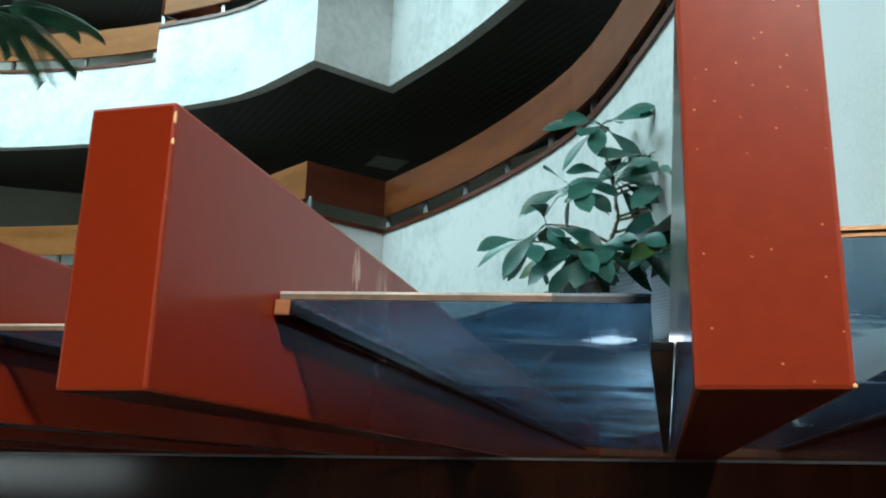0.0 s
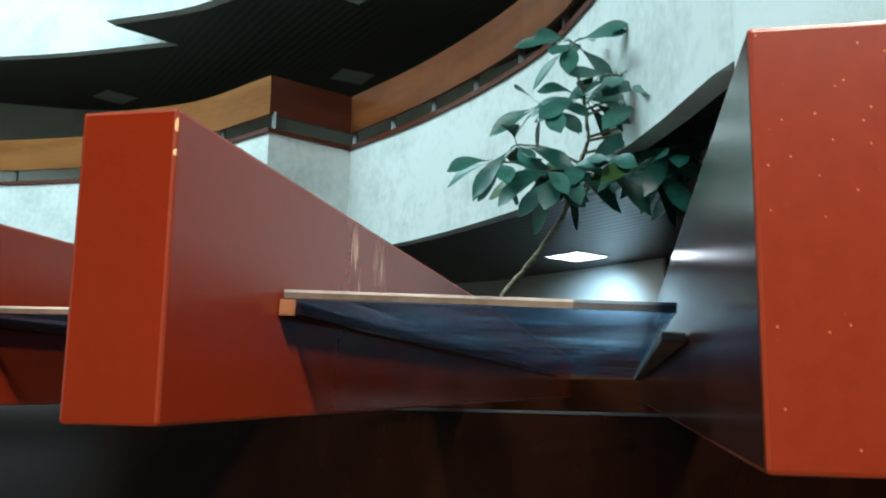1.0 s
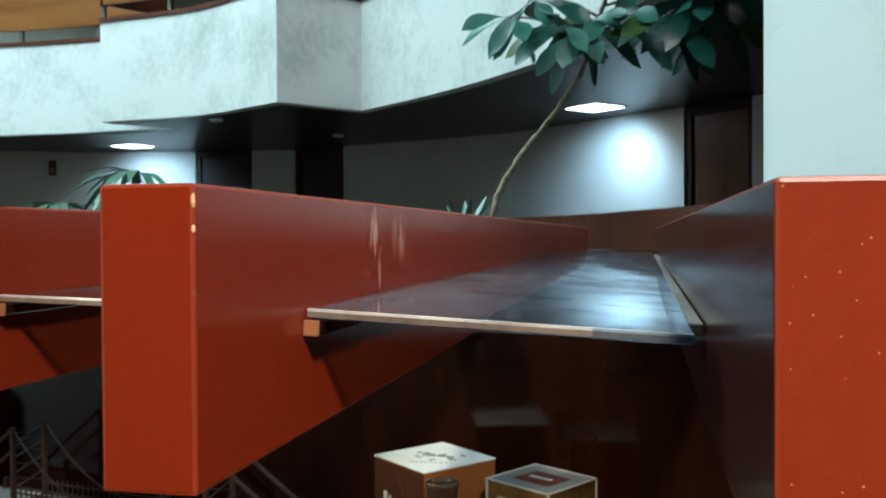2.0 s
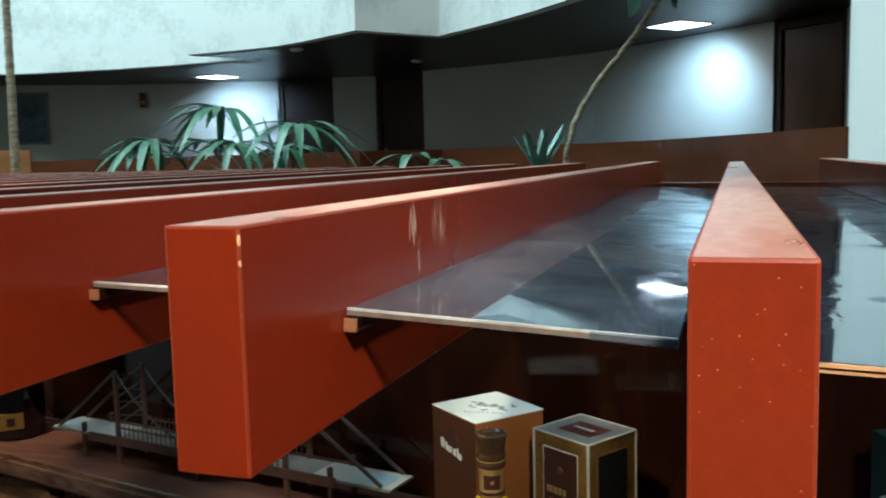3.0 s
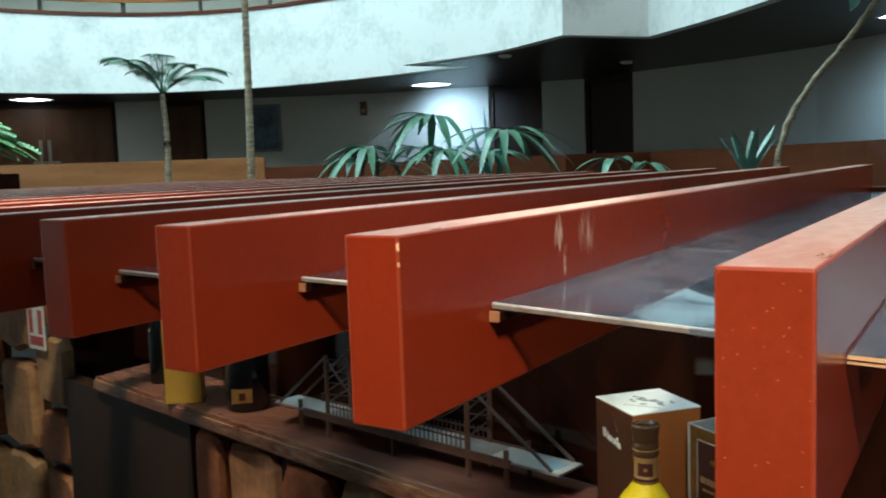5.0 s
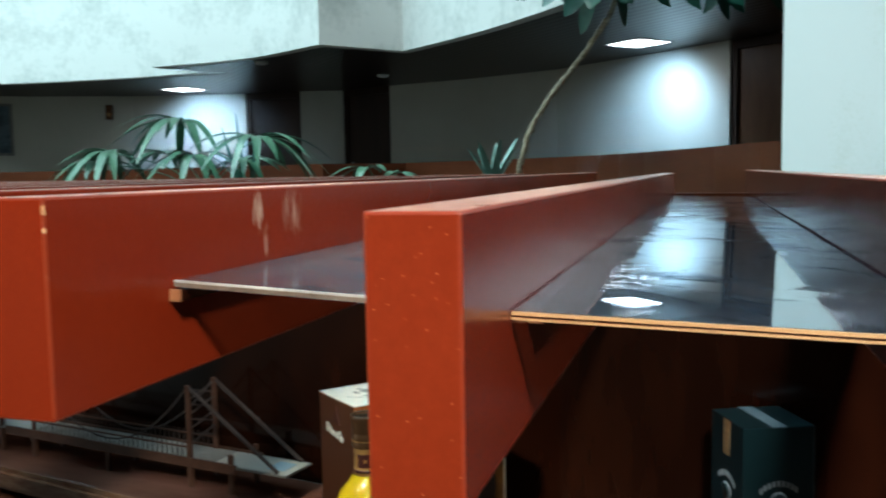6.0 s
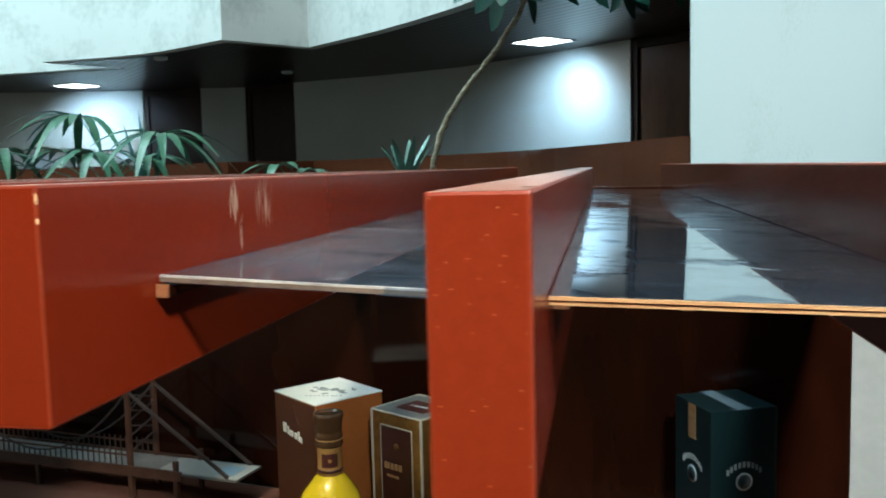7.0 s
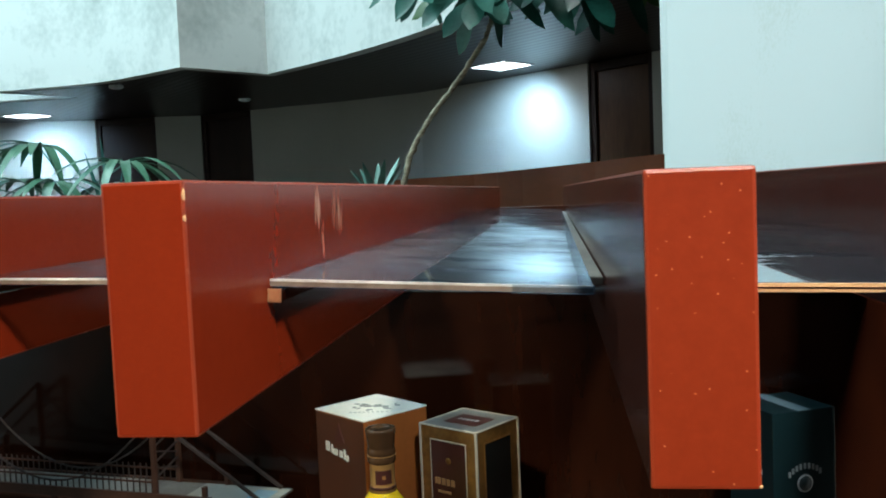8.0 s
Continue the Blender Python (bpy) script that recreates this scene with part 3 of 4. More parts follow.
lathe(bm, [(0.03, -0.10), (0.08, -0.13), (0.09, -0.2), (0.06, -0.26), (0.02, -0.28)], 16)
part("head", bm, METAL, spt)


# ---- doors in the corridor ----
DOOR2 = mat("brown_door_wood", (0.085, 0.038, 0.018), (0.14, 0.066, 0.032), 0.4, 1.5, 20, 0.05, stretch=(2, 2, 0.3), spec=0.2)
BRASS = mat("brushed_plate", (0.5, 0.47, 0.40), (0.62, 0.58, 0.5), 0.3, 10, 80, 0.0, metal=0.9)


def corridor_door(idx, p, q, material, leaves, label):
    p, q = Vector(p), Vector(q)
    w = (q - p).length
    rz = math.degrees(math.atan2((q - p).y, (q - p).x))
    h = CEIL1 - 0.002
    bm = bmesh.new()
    for a, b, c, d in ((0.002, 0.09, CORR, h), (w - 0.09, w - 0.002, CORR, h), (0.09, w - 0.09, h - 0.12, h)):
        box(bm, a, b, -0.16, -0.04, c, d, bevel=0.006)
    dr = tagged(mesh_ob("door_%d" % idx, bm, DOOR), label, "door", kind="structure")
    dr.matrix_basis = pose(p.x, p.y, 0, 0, 0, rz)
    lw = (w - 0.18) / leaves
    for k in range(leaves):
        x0 = 0.09 + lw * k
        bm = bmesh.new()
        box(bm, x0 + 0.003, x0 + lw - 0.003, -0.13, -0.085, CORR + 0.01, h - 0.125, bevel=0.004)
        leaf = part("leaf", bm, material, dr)
        hx = x0 + (lw - 0.12 if k == 0 else 0.05)
        bm = bmesh.new()
        box(bm, hx, hx + 0.07, -0.082, -0.07, CORR + 0.85, CORR + 1.75 if leaves == 2 else CORR + 1.1, bevel=0.003)
        part("door_handle", bm, BRASS if leaves == 2 else METAL, leaf)
        if leaves == 2:
            bm = bmesh.new()
            box(bm, hx - 0.16, hx + 0.2, -0.068, -0.05, CORR + 1.25, CORR + 1.29, bevel=0.003)
            part("push_bar", bm, BRASS, leaf)


for n, (a, b, mt, lv, lab) in enumerate(((2, 3, DOOR2, 1, "closed brown timber corridor door"), (7, 8, DOOR, 1, "closed dark timber corridor door"),
                                         (9, 10, DOOR, 1, "closed dark timber corridor door"), (13, 14, DOOR2, 1, "closed brown timber corridor door"),
                                         (15, 16, DOOR2, 2, "brown timber double door with pale push plates"))):
    corridor_door(n + 1, WALL[a], WALL[b], mt, lv, lab)


def on_wall(name, label, cat, a, b, f, z):
    """An empty on the corridor wall between plan points a and b, at fraction f; local -y... looks into the corridor."""
    p, q = Vector(WALL[a]), Vector(WALL[b])
    c = p.lerp(q, f)
    rz = math.degrees(math.atan2((p - q).y, (p - q).x))
    return thing(name, label, cat, "", (c.x, c.y, z), rz)


pic = on_wall("wall_picture", "framed dark blue picture hung on the corridor wall", "picture", 12, 13, 0.38, 2.0)
bm = bmesh.new()
for a, b, c, d in ((-0.36, 0.36, 0, 0.05), (-0.36, 0.36, 1.0, 1.05), (-0.36, -0.31, 0.05, 1.0), (0.31, 0.36, 0.05, 1.0)):
    box(bm, a, b, -0.035, -0.002, c, d)
part("frame", bm, METAL, pic)
bm = bmesh.new()
box(bm, -0.31, 0.31, -0.02, -0.002, 0.05, 1.0)
part("print", bm, mat("blue_print", (0.03, 0.06, 0.09), (0.16, 0.24, 0.30), 0.3, 2.2, 12, 0.0), pic)
wb = on_wall("wall_box", "small brown box fixed high on the corridor wall", "wall box", 11, 12, 0.25, 2.72)
bm = bmesh.new()
box(bm, -0.07, 0.07, -0.06, -0.001, 0, 0.3, bevel=0.008)
part("case", bm, DOOR2, wb)
bm = bmesh.new()
box(bm, -0.04, 0.04, -0.068, -0.0605, 0.06, 0.14)
part("plate", bm, PLY, wb)


def tube(bm, pts, radii, seg=8, rings=False):
    """A tapered limb along points."""
    prev = None
    n = len(pts)
    for i in range(n):
        p = Vector(pts[i])
        d = (Vector(pts[min(i + 1, n - 1)]) - Vector(pts[max(i - 1, 0)])).normalized()
        q = d.to_track_quat("Z", "Y")
        r = radii[i] * (1.0 + (0.25 if rings and i % 2 else 0))
        ring = [bm.verts.new(p + q @ Vector((r * math.cos(2 * math.pi * k / seg), r * math.sin(2 * math.pi * k / seg), 0))) for k in range(seg)]
        if prev:
            for k in range(seg):
                f = bm.faces.new((prev[k], prev[(k + 1) % seg], ring[(k + 1) % seg], ring[k]))
                f.smooth = True
        else:
            bm.faces.new(ring[::-1])
        prev = ring
    bm.faces.new(prev)


# ---- goods on the ledge ----
def plain(name, colour, rough=0.4, metal=0.0, var=0.85):
    return mat(name, tuple(c * var for c in colour), colour, rough, 14, 120, 0.02, metal=metal)


BROWNBOX = plain("brown_carton", (0.33, 0.095, 0.022), 0.24)
WHITECARD = plain("white_carton_top", (0.92, 0.87, 0.76), 0.3)
GREYINK = plain("grey_ink", (0.28, 0.27, 0.24), 0.5)
CREAMINK = plain("cream_ink", (0.72, 0.66, 0.55), 0.5)
GOLD = plain("gold_foil", (0.50, 0.25, 0.07), 0.35, 0.3)
TAWNY = plain("tawny_ink", (0.42, 0.20, 0.08), 0.4)
BRONZE = plain("bronze_foil", (0.36, 0.165, 0.04), 0.30, 0.45, 0.45)
STEELFOIL = plain("dull_grey_foil", (0.30, 0.29, 0.26), 0.32, 0.5)
GOLDEDGE = plain("pale_gold_edge", (0.70, 0.60, 0.44), 0.3, 0.2)
DARKWINE = plain("dark_wine_print", (0.07, 0.018, 0.012), 0.35)
NIGHT = plain("near_black_panel", (0.012, 0.012, 0.010), 0.25)
# darker brown for the carton side turned from the light
SHADEBROWN = plain("shaded_brown_carton", (0.075, 0.022, 0.008), 0.28)
TEAL = plain("dark_teal_carton", (0.010, 0.028, 0.030), 0.3)
TEALTOP = plain("grey_teal_tape", (0.20, 0.27, 0.29), 0.3)
SILVER = plain("silver_ink", (0.45, 0.47, 0.46), 0.4)
MUSTARD = plain("mustard_carton", (0.62, 0.33, 0.05), 0.45)
BLACKGLASS = plain("black_glass", (0.006, 0.007, 0.007), 0.08)
CAPBROWN = plain("brown_cap", (0.13, 0.058, 0.024), 0.18, 0.3)
AMBER = bpy.data.materials.new("amber_liquor_glass")
AMBER.use_nodes = True
pb = AMBER.node_tree.nodes["Principled BSDF"]
pb.inputs["Base Color"].default_value = (0.90, 0.56, 0.012, 1)
pb.inputs["Roughness"].default_value = 0.06
pb.inputs["Transmission Weight"].default_value = 0.25
pb.inputs["Coat Weight"].default_value = 0.5


def flat_bars(parent, material, x0, z0, widths, y, hgt, m, slope=0.0):
    """A row of plain bars standing in for lettering, on a face at y, each a part of its own."""
    x = x0
    for k, (w, hh) in enumerate(widths):
        bm = bmesh.new()
        box(bm, x, x + w, y - 0.0008, y + 0.0004, z0 + slope * k, z0 + slope * k + hgt * hh, m=m)
        part("print_bar", bm, material, parent)
        x += w * 1.45


# brown gift carton
H1 = 1.14 - LZ
bx = thing("gift_carton", "brown whisky gift carton with a printed white top on the ledge", "carton", "", (0.002, 0.812, LZ), 50)
s = 0.0645
bm = bmesh.new()
box(bm, -s, s, -s, s, 0, H1 - 0.002, bevel=0.002)
part("body", bm, BROWNBOX, bx)
bm = bmesh.new()
box(bm, -s - 0.0005, s + 0.0005, -s - 0.0005, s + 0.0005, H1 - 0.002, H1, bevel=0.0006)
lid = part("lid", bm, WHITECARD, bx, "white printed lid")
# thin sheet that darkens the left side, shade put in as colour
bm = bmesh.new()
box(bm, -s - 0.0003, -s + 0.0005, -s + 0.0015, s - 0.0015, 0.002, H1 - 0.0035)
part("shaded_side", bm, SHADEBROWN, bx, "darker left side, its shade put into the colour")
rb = random.Random(4)
bm = bmesh.new()
for _ in range(34):
    a, c = rb.gauss(0.004, 0.018), rb.gauss(0, 0.010)
    w, d = rb.uniform(0.001, 0.0055), rb.uniform(0.0008, 0.0035)
    box(bm, a - w, a + w, c - d, c + d, H1 + 0.0001, H1 + 0.0004 + 0.00001 * _, m=pose(0, 0, 0, 0, 0, -45 + rb.uniform(-25, 25)))
part("emblem", bm, GREYINK, lid, "grey printed emblem")
bm = bmesh.new()
for k in range(9):
    a = -0.030 + 0.0072 * k
    box(bm, a, a + 0.004, -0.037, -0.0345, H1 + 0.0001, H1 + 0.0005, m=pose(0, 0, 0, 0, 0, -45))
part("print_line", bm, GREYINK, lid)
M = pose(0, 0, 0, 0, 0, -90)
flat_bars(bx, CREAMINK, -0.038, 0.186, [(0.010, 1.5), (0.004, 1.3), (0.011, .9), (0.008, 1.0), (0.004, 1.5), (0.006, .9)], -s - 0.0006, 0.0105, M, -0.0015)
bm = bmesh.new()
a = [bm.verts.new((x_, -s - 0.0014, z_)) for x_, z_ in ((-0.015, 0.206), (0.013, 0.206), (0.009, 0.213), (0.004, 0.222), (-0.001, 0.236), (-0.006, 0.222), (-0.011, 0.213))]
bm.faces.new(a)
r = bmesh.ops.extrude_face_region(bm, geom=bm.faces[:])
bmesh.ops.translate(bm, vec=(0, 0.0016, 0), verts=[v for v in r["geom"] if isinstance(v, bmesh.types.BMVert)])
bmesh.ops.transform(bm, matrix=M, verts=bm.verts[:])
part("crest", bm, DARKWINE, bx)

# gold carton
H2 = 1.126 - LZ
gx = thing("gold_carton", "gold whisky carton with dark window panels on the ledge", "carton", "", (0.166, 0.775, LZ), -33)
a, b = 0.055, 0.053
bm = bmesh.new()
box(bm, -a, a, -b, b, 0, H2, bevel=0.0015)
part("body", bm, BRONZE, gx)
bm = bmesh.new()
box(bm, -a + 0.0017, a - 0.0017, -b + 0.0017, b - 0.0017, H2, H2 + 0.0003)
part("top_foil", bm, STEELFOIL, gx, "dull grey foil top")
bm = bmesh.new()
for sx in (-1, 1):
    for sy in (-1, 1):
        box(bm, sx * a - 0.0016, sx * a + 0.0016, sy * b - 0.0016, sy * b + 0.0016, 0.001, H2 + 0.0004)
for sy in (-1, 1):
    box(bm, -a, a, sy * b - 0.0016, sy * b + 0.0016, H2 - 0.001, H2 + 0.0008)
for sx in (-1, 1):
    box(bm, sx * a - 0.0016, sx * a + 0.0016, -b, b, H2 - 0.001, H2 + 0.0008)
part("edge_trim", bm, GOLDEDGE, gx, "pale worn foil edges")
bm = bmesh.new()
box(bm, -a * .55, a * .6, -b * .5, b * .45, H2 + 0.0001, H2 + 0.0007)
tp = part("top_label", bm, DARKWINE, gx)
for k in range(5):
    bm = bmesh.new()
    box(bm, -a * .35 + k * 0.008, -a * .35 + k * 0.008 + 0.005, -0.004, 0.004, H2 + 0.0006, H2 + 0.001)
    part("print_bar", bm, SILVER, tp)
for rot, hw, d in ((0, a, b), (90, b, a)):
    M = pose(0, 0, 0, 0, 0, rot)
    bm = bmesh.new()
    box(bm, -hw * .62, hw * .62, -d - 0.0008, -d + 0.0004, 0.07, H2 - 0.022, m=M)
    # the side panel and its frame take darker colours than the front
    fp = part("front_panel", bm, DARKWINE if rot == 0 else NIGHT, gx, "dark wine printed panel" if rot == 0 else "near-black side panel")
    bm = bmesh.new()
    for u0, u1, v0, v1 in ((-.64, .64, 0.0685, 0.0700), (-.64, .64, H2 - 0.0220, H2 - 0.0205), (-.64, -.62, 0.07, H2 - 0.022), (.62, .64, 0.07, H2 - 0.022)):
        box(bm, hw * u0, hw * u1, -d - 0.0013, -d + 0.0004, v0, v1, m=M)
    part("panel_frame", bm, GOLDEDGE if rot == 0 else BRONZE, fp)
    if rot:
        continue
    flat_bars(fp, TAWNY, -hw * .50, H2 - 0.090, [(0.003, 1), (0.0065, 1), (0.0065, 1), (0.0065, 1), (0.0065, 1)], -d - 0.001, 0.010, M)
    flat_bars(fp, TAWNY, -hw * .40, H2 - 0.103, [(0.003, 1), (0.003, 1), (0.004, 1), (0.003, 1), (0.002, 1), (0.004, 1)], -d - 0.001, 0.004, M)
    bm = bmesh.new()
    lathe(bm, [(0.0055, 0), (0.0055, 0.0012), (0.003, 0.0016)], 12, M @ pose(0, -d + 0.0002, H2 - 0.052, 90, 0, 0))
    part("crest", bm, BRONZE, fp)

# dimpled decanter bottle
bt = thing("liquor_bottle", "dimpled yellow liquor bottle with a brown cap on the ledge", "bottle", "", (0.043, 0.685, LZ), 20)
bm = bmesh.new()
lathe(bm, [(0.034, 0), (0.046, 0.004), (0.054, 0.03), (0.056, 0.07), (0.052, 0.105), (0.042, 0.128), (0.028, 0.145), (0.019, 0.158), (0.0165, 0.17), (0.0165, 0.20)], 36)
for v in bm.verts:
    r = math.hypot(v.co.x, v.co.y)
    if v.co.z < 0.14 and r > 1e-4:
        th = math.atan2(v.co.y, v.co.x)
        k = 1 - 0.15 * max(0, math.cos(3 * th)) ** 2 * math.sin(math.pi * min(1, v.co.z / 0.14))
        v.co.x *= k
        v.co.y *= k
part("body", bm, AMBER, bt)
bm = bmesh.new()
lathe(bm, [(0.0205, 0.156), (0.0185, 0.162), (0.0185, 0.196), (0.0195, 0.199)], 24)
ft = part("neck_foil", bm, GOLD, bt, "gold foil neck label")
bm = bmesh.new()
lathe(bm, [(0.0196, 0.160), (0.0196, 0.164), (0.0190, 0.1645)], 24)
part("foil_band", bm, DARKWINE, ft)
bm = bmesh.new()
for k in range(6):
    th = radians(-125 + 13 * k)
    box(bm, -0.0022, 0.0022, -0.0004, 0.0004, 0.169, 0.190, m=pose(0.0187 * math.cos(th), 0.0187 * math.sin(th), 0, 0, 0, math.degrees(th) + 90))
part("neck_label", bm, DARKWINE, ft, "dark neck label with a gold border")
bm = bmesh.new()
th = radians(-92)
box(bm, -0.0025, 0.0025, -0.0004, 0.0004, 0.177, 0.182, m=pose(0.0192 * math.cos(th), 0.0192 * math.sin(th), 0, 0, 0, -2))
part("crest", bm, GOLD, ft)
bm = bmesh.new()
lathe(bm, [(0.0195, 0.1985), (0.0212, 0.201), (0.0212, 0.208), (0.0200, 0.210), (0.0212, 0.212), (0.0208, 0.219), (0.0196, 0.221), (0.0203, 0.223), (0.0212, 0.236), (0.0228, 0.243), (0.0232, 0.247), (0.0222, 0.250), (0.016, 0.2505), (0.0145, 0.2485), (0.004, 0.2485)], 32)
cp = part("cap", bm, CAPBROWN, bt)
bm = bmesh.new()
lathe(bm, [(0.0208, 0.2095), (0.0214, 0.2102), (0.0208, 0.2110)], 28)
part("ring", bm, GOLD, cp)
bm = bmesh.new()
for k in range(3):
    box(bm, -0.015, 0.015, -0.0525 - 0.0005 * k, -0.048, 0.02 + 0.03 * k, 0.04 + 0.03 * k, bevel=0.002)
part("label", bm, DARKWINE, bt)

# dark teal carton
H3 = 1.156 - LZ
jx = thing("dark_carton", "dark teal whisky carton with silver print on the ledge", "carton", "", (0.630, 0.748, LZ), 23)
s = 0.052
bm = bmesh.new()
box(bm, -s, s, -s, s, 0, H3, bevel=0.0015)
part("body", bm, TEAL, jx)
bm = bmesh.new()
box(bm, -0.011, 0.011, -s - 0.0006, s + 0.0006, H3 - 0.001, H3 + 0.0006)
part("tape", bm, TEALTOP, jx, "clear tape over the lid")
bm = bmesh.new()
box(bm, -s - 0.0008, -s + 0.0005, -0.010, 0.010, H3 - 0.052, H3 - 0.001)
part("tax_strip", bm, PLY, jx, "tan paper seal strip")
for rot in (0, -90):
    M = pose(0, 0, 0, 0, 0, rot)
    for k in range(9):
        th = radians(132 - 10.5 * k)
        x, z = 0.038 * math.cos(th), H3 - 0.118 + 0.038 * math.sin(th)
        bm = bmesh.new()
        box(bm, x - 0.0019, x + 0.0019, -s - 0.0008, -s + 0.0004, z - 0.004, z + 0.004, m=M)
        part("print_bar", bm, SILVER, jx)
    bm = bmesh.new()
    lathe(bm, [(0.013, 0), (0.013, 0.0012)], 20, M @ pose(0, -s + 0.0004, H3 - 0.105, 90, 0, 0))
    rg = part("medallion", bm, SILVER, jx)
    bm = bmesh.new()
    lathe(bm, [(0.0105, 0), (0.0105, 0.0018)], 20, M @ pose(0, -s + 0.0004, H3 - 0.105, 90, 0, 0))
    part("medallion_field", bm, TEAL, rg)

# mustard carton and two dark bottles
mx = thing("mustard_carton", "plain mustard-yellow carton on the ledge", "carton", "", (-1.522, 1.112, LZ), 41)
bm = bmesh.new()
box(bm, -0.052, 0.052, -0.042, 0.042, 0, 0.26, bevel=0.002)
part("body", bm, MUSTARD, mx)
bm = bmesh.new()
box(bm, -0.0525, 0.0525, -0.0425, 0.0425, 0.2605, 0.264)
part("lid", bm, MUSTARD, mx)
for x, y, r, h, lab in ((-1.285, 1.132, 0.062, 0.30, True), (-1.775, 1.235, 0.036, 0.30, False)):
    bb = thing("dark_bottle", "black glass bottle with a gold label on the ledge" if lab else "plain dark green-black glass bottle on the ledge", "bottle", "dark bottles", (x, y, LZ), 44)
    bm = bmesh.new()
    lathe(bm, [(r * .9, 0), (r, 0.006), (r, 0.17), (r * .85, 0.19), (0.016, 0.225), (0.0145, 0.235), (0.0145, h)], 24)
    part("glass", bm, BLACKGLASS, bb)
    bm = bmesh.new()
    lathe(bm, [(0.0155, h - 0.05), (0.0158, h + 0.003), (0.012, h + 0.004)], 18)
    part("capsule", bm, BLACKGLASS, bb)
    if lab:
        bm = bmesh.new()
        box(bm, -0.044, 0.012, -r - 0.0015, -r * .60, 0.030, 0.068)
        lb = part("label", bm, GOLD, bb)
        bm = bmesh.new()
        box(bm, -0.024, -0.006, -r - 0.0022, -r - 0.0014, 0.038, 0.058)
        part("emblem", bm, DARKWINE, lb)

# ---- model suspension bridge ----
BRW = mat("model_wood", (0.10, 0.038, 0.020), (0.17, 0.07, 0.038), 0.45, 20, 120, 0.1)
BRG = mat("model_deck", (0.27, 0.235, 0.19), (0.42, 0.37, 0.31), 0.5, 20, 120, 0.1)
BRC = mat("model_cable", (0.070, 0.045, 0.036), (0.12, 0.08, 0.065), 0.4, 20, 120, 0.1)
BLUEL = plain("blue_white_label", (0.45, 0.62, 0.70), 0.3)
br = thing("model_bridge", "wooden model of a suspension bridge on the ledge", "model bridge", "", (-1.10, 1.095, LZ), -10.5)
DL, DW, DZ = 0.92, 0.042, 0.058
TX = (0.215, 0.68)


def bar(bm, p, q, w, h=None):
    """A square bar between two points."""
    p, q = Vector(p), Vector(q)
    d = q - p
    m = Matrix.Translation((p + q) / 2) @ d.to_track_quat("X", "Z").to_matrix().to_4x4()
    box(bm, -d.length / 2, d.length / 2, -w / 2, w / 2, -(h or w) / 2, (h or w) / 2, m=m)


bm = bmesh.new()
box(bm, 0, DL, -DW, DW, DZ - 0.004, DZ)
deck = part("deck", bm, BRG, br)
for sy in (-1, 1):
    bm = bmesh.new()
    box(bm, TX[0] - 0.09, TX[1] + 0.12, sy * DW - 0.003, sy * DW + 0.003, DZ - 0.014, DZ + 0.004)
    part("side_girder", bm, BRW, br)
for x0, x1 in ((0.0, TX[0] - 0.01), (TX[1] + 0.06, DL)):
    bm = bmesh.new()
    box(bm, x0, x1, -DW + 0.004, DW - 0.004, DZ, DZ + 0.0006)
    part("road_strip", bm, CREAMINK, br, "cream painted roadway")
for x in (0.03, DL - 0.04):
    bm = bmesh.new()
    box(bm, x - 0.020, x + 0.020, -0.022, 0.022, DZ + 0.0006, DZ + 0.0014)
    part("label_plate", bm, BLUEL, br, "blue and white paper label")
for x in TX:
    for sy in (-1, 1):
        bm = bmesh.new()
        box(bm, x - 0.005, x + 0.005, sy * DW * .9 - 0.004, sy * DW * .9 + 0.004, 0, DZ - 0.004)
        part("pier_leg", bm, BRW, br)
        bm = bmesh.new()
        box(bm, x - 0.0045, x + 0.0045, sy * DW * .9 - 0.0035, sy * DW * .9 + 0.0035, DZ, 0.208)
        part("tower_leg", bm, BRW, br)
    for k in range(4):
        z0 = DZ + 0.03 + k * 0.03
        for sy in (-1, 1):
            bm = bmesh.new()
            bar(bm, (x + sy * .001, -sy * DW * .9, z0), (x + sy * .001, sy * DW * .9, z0 + 0.022), 0.0028)
            part("brace", bm, BRC, br)
for x in (TX[0] - 0.11, (TX[0] + TX[1]) / 2, TX[1] + 0.105):
    for sy in (-1, 1):
        bm = bmesh.new()
        box(bm, x - 0.004, x + 0.004, sy * DW * .9 - 0.004, sy * DW * .9 + 0.004, 0, DZ + (0.022 if x != (TX[0] + TX[1]) / 2 else -0.005))
        part("pier_leg", bm, BRW, br)
for sy in (-1, 1):
    y = sy * DW * .9
    for x0, x1 in ((TX[0], 0.02), (TX[1], DL - 0.02)):
        bm = bmesh.new()
        bar(bm, (x0, y, 0.206), (x1, y, DZ + 0.002), 0.006, 0.005)
        part("back_stay", bm, BRC, br)
    bm = bmesh.new()
    n = 16
    pts = []
    for k in range(n + 1):
        u = k / n
        pts.append((TX[0] + (TX[1] - TX[0]) * u, y, 0.072 + 0.134 * (2 * u - 1) ** 2))
    tube(bm, pts, [0.0019] * len(pts), 6)
    part("main_cable", bm, BRC, br)
    for k in range(34):
        x = TX[0] + (TX[1] - TX[0]) * (k + .5) / 34
        bm = bmesh.new()
        box(bm, x - 0.001, x + 0.001, y - 0.001, y + 0.001, DZ, min(0.090, 0.072 + 0.134 * (2 * (k + .5) / 34 - 1) ** 2))
        part("hanger", bm, BRC, br)
    bm = bmesh.new()
    box(bm, TX[0], TX[1], y - 0.0015, y + 0.0015, DZ + 0.022, DZ + 0.025)
    part("railing", bm, BRW, br)

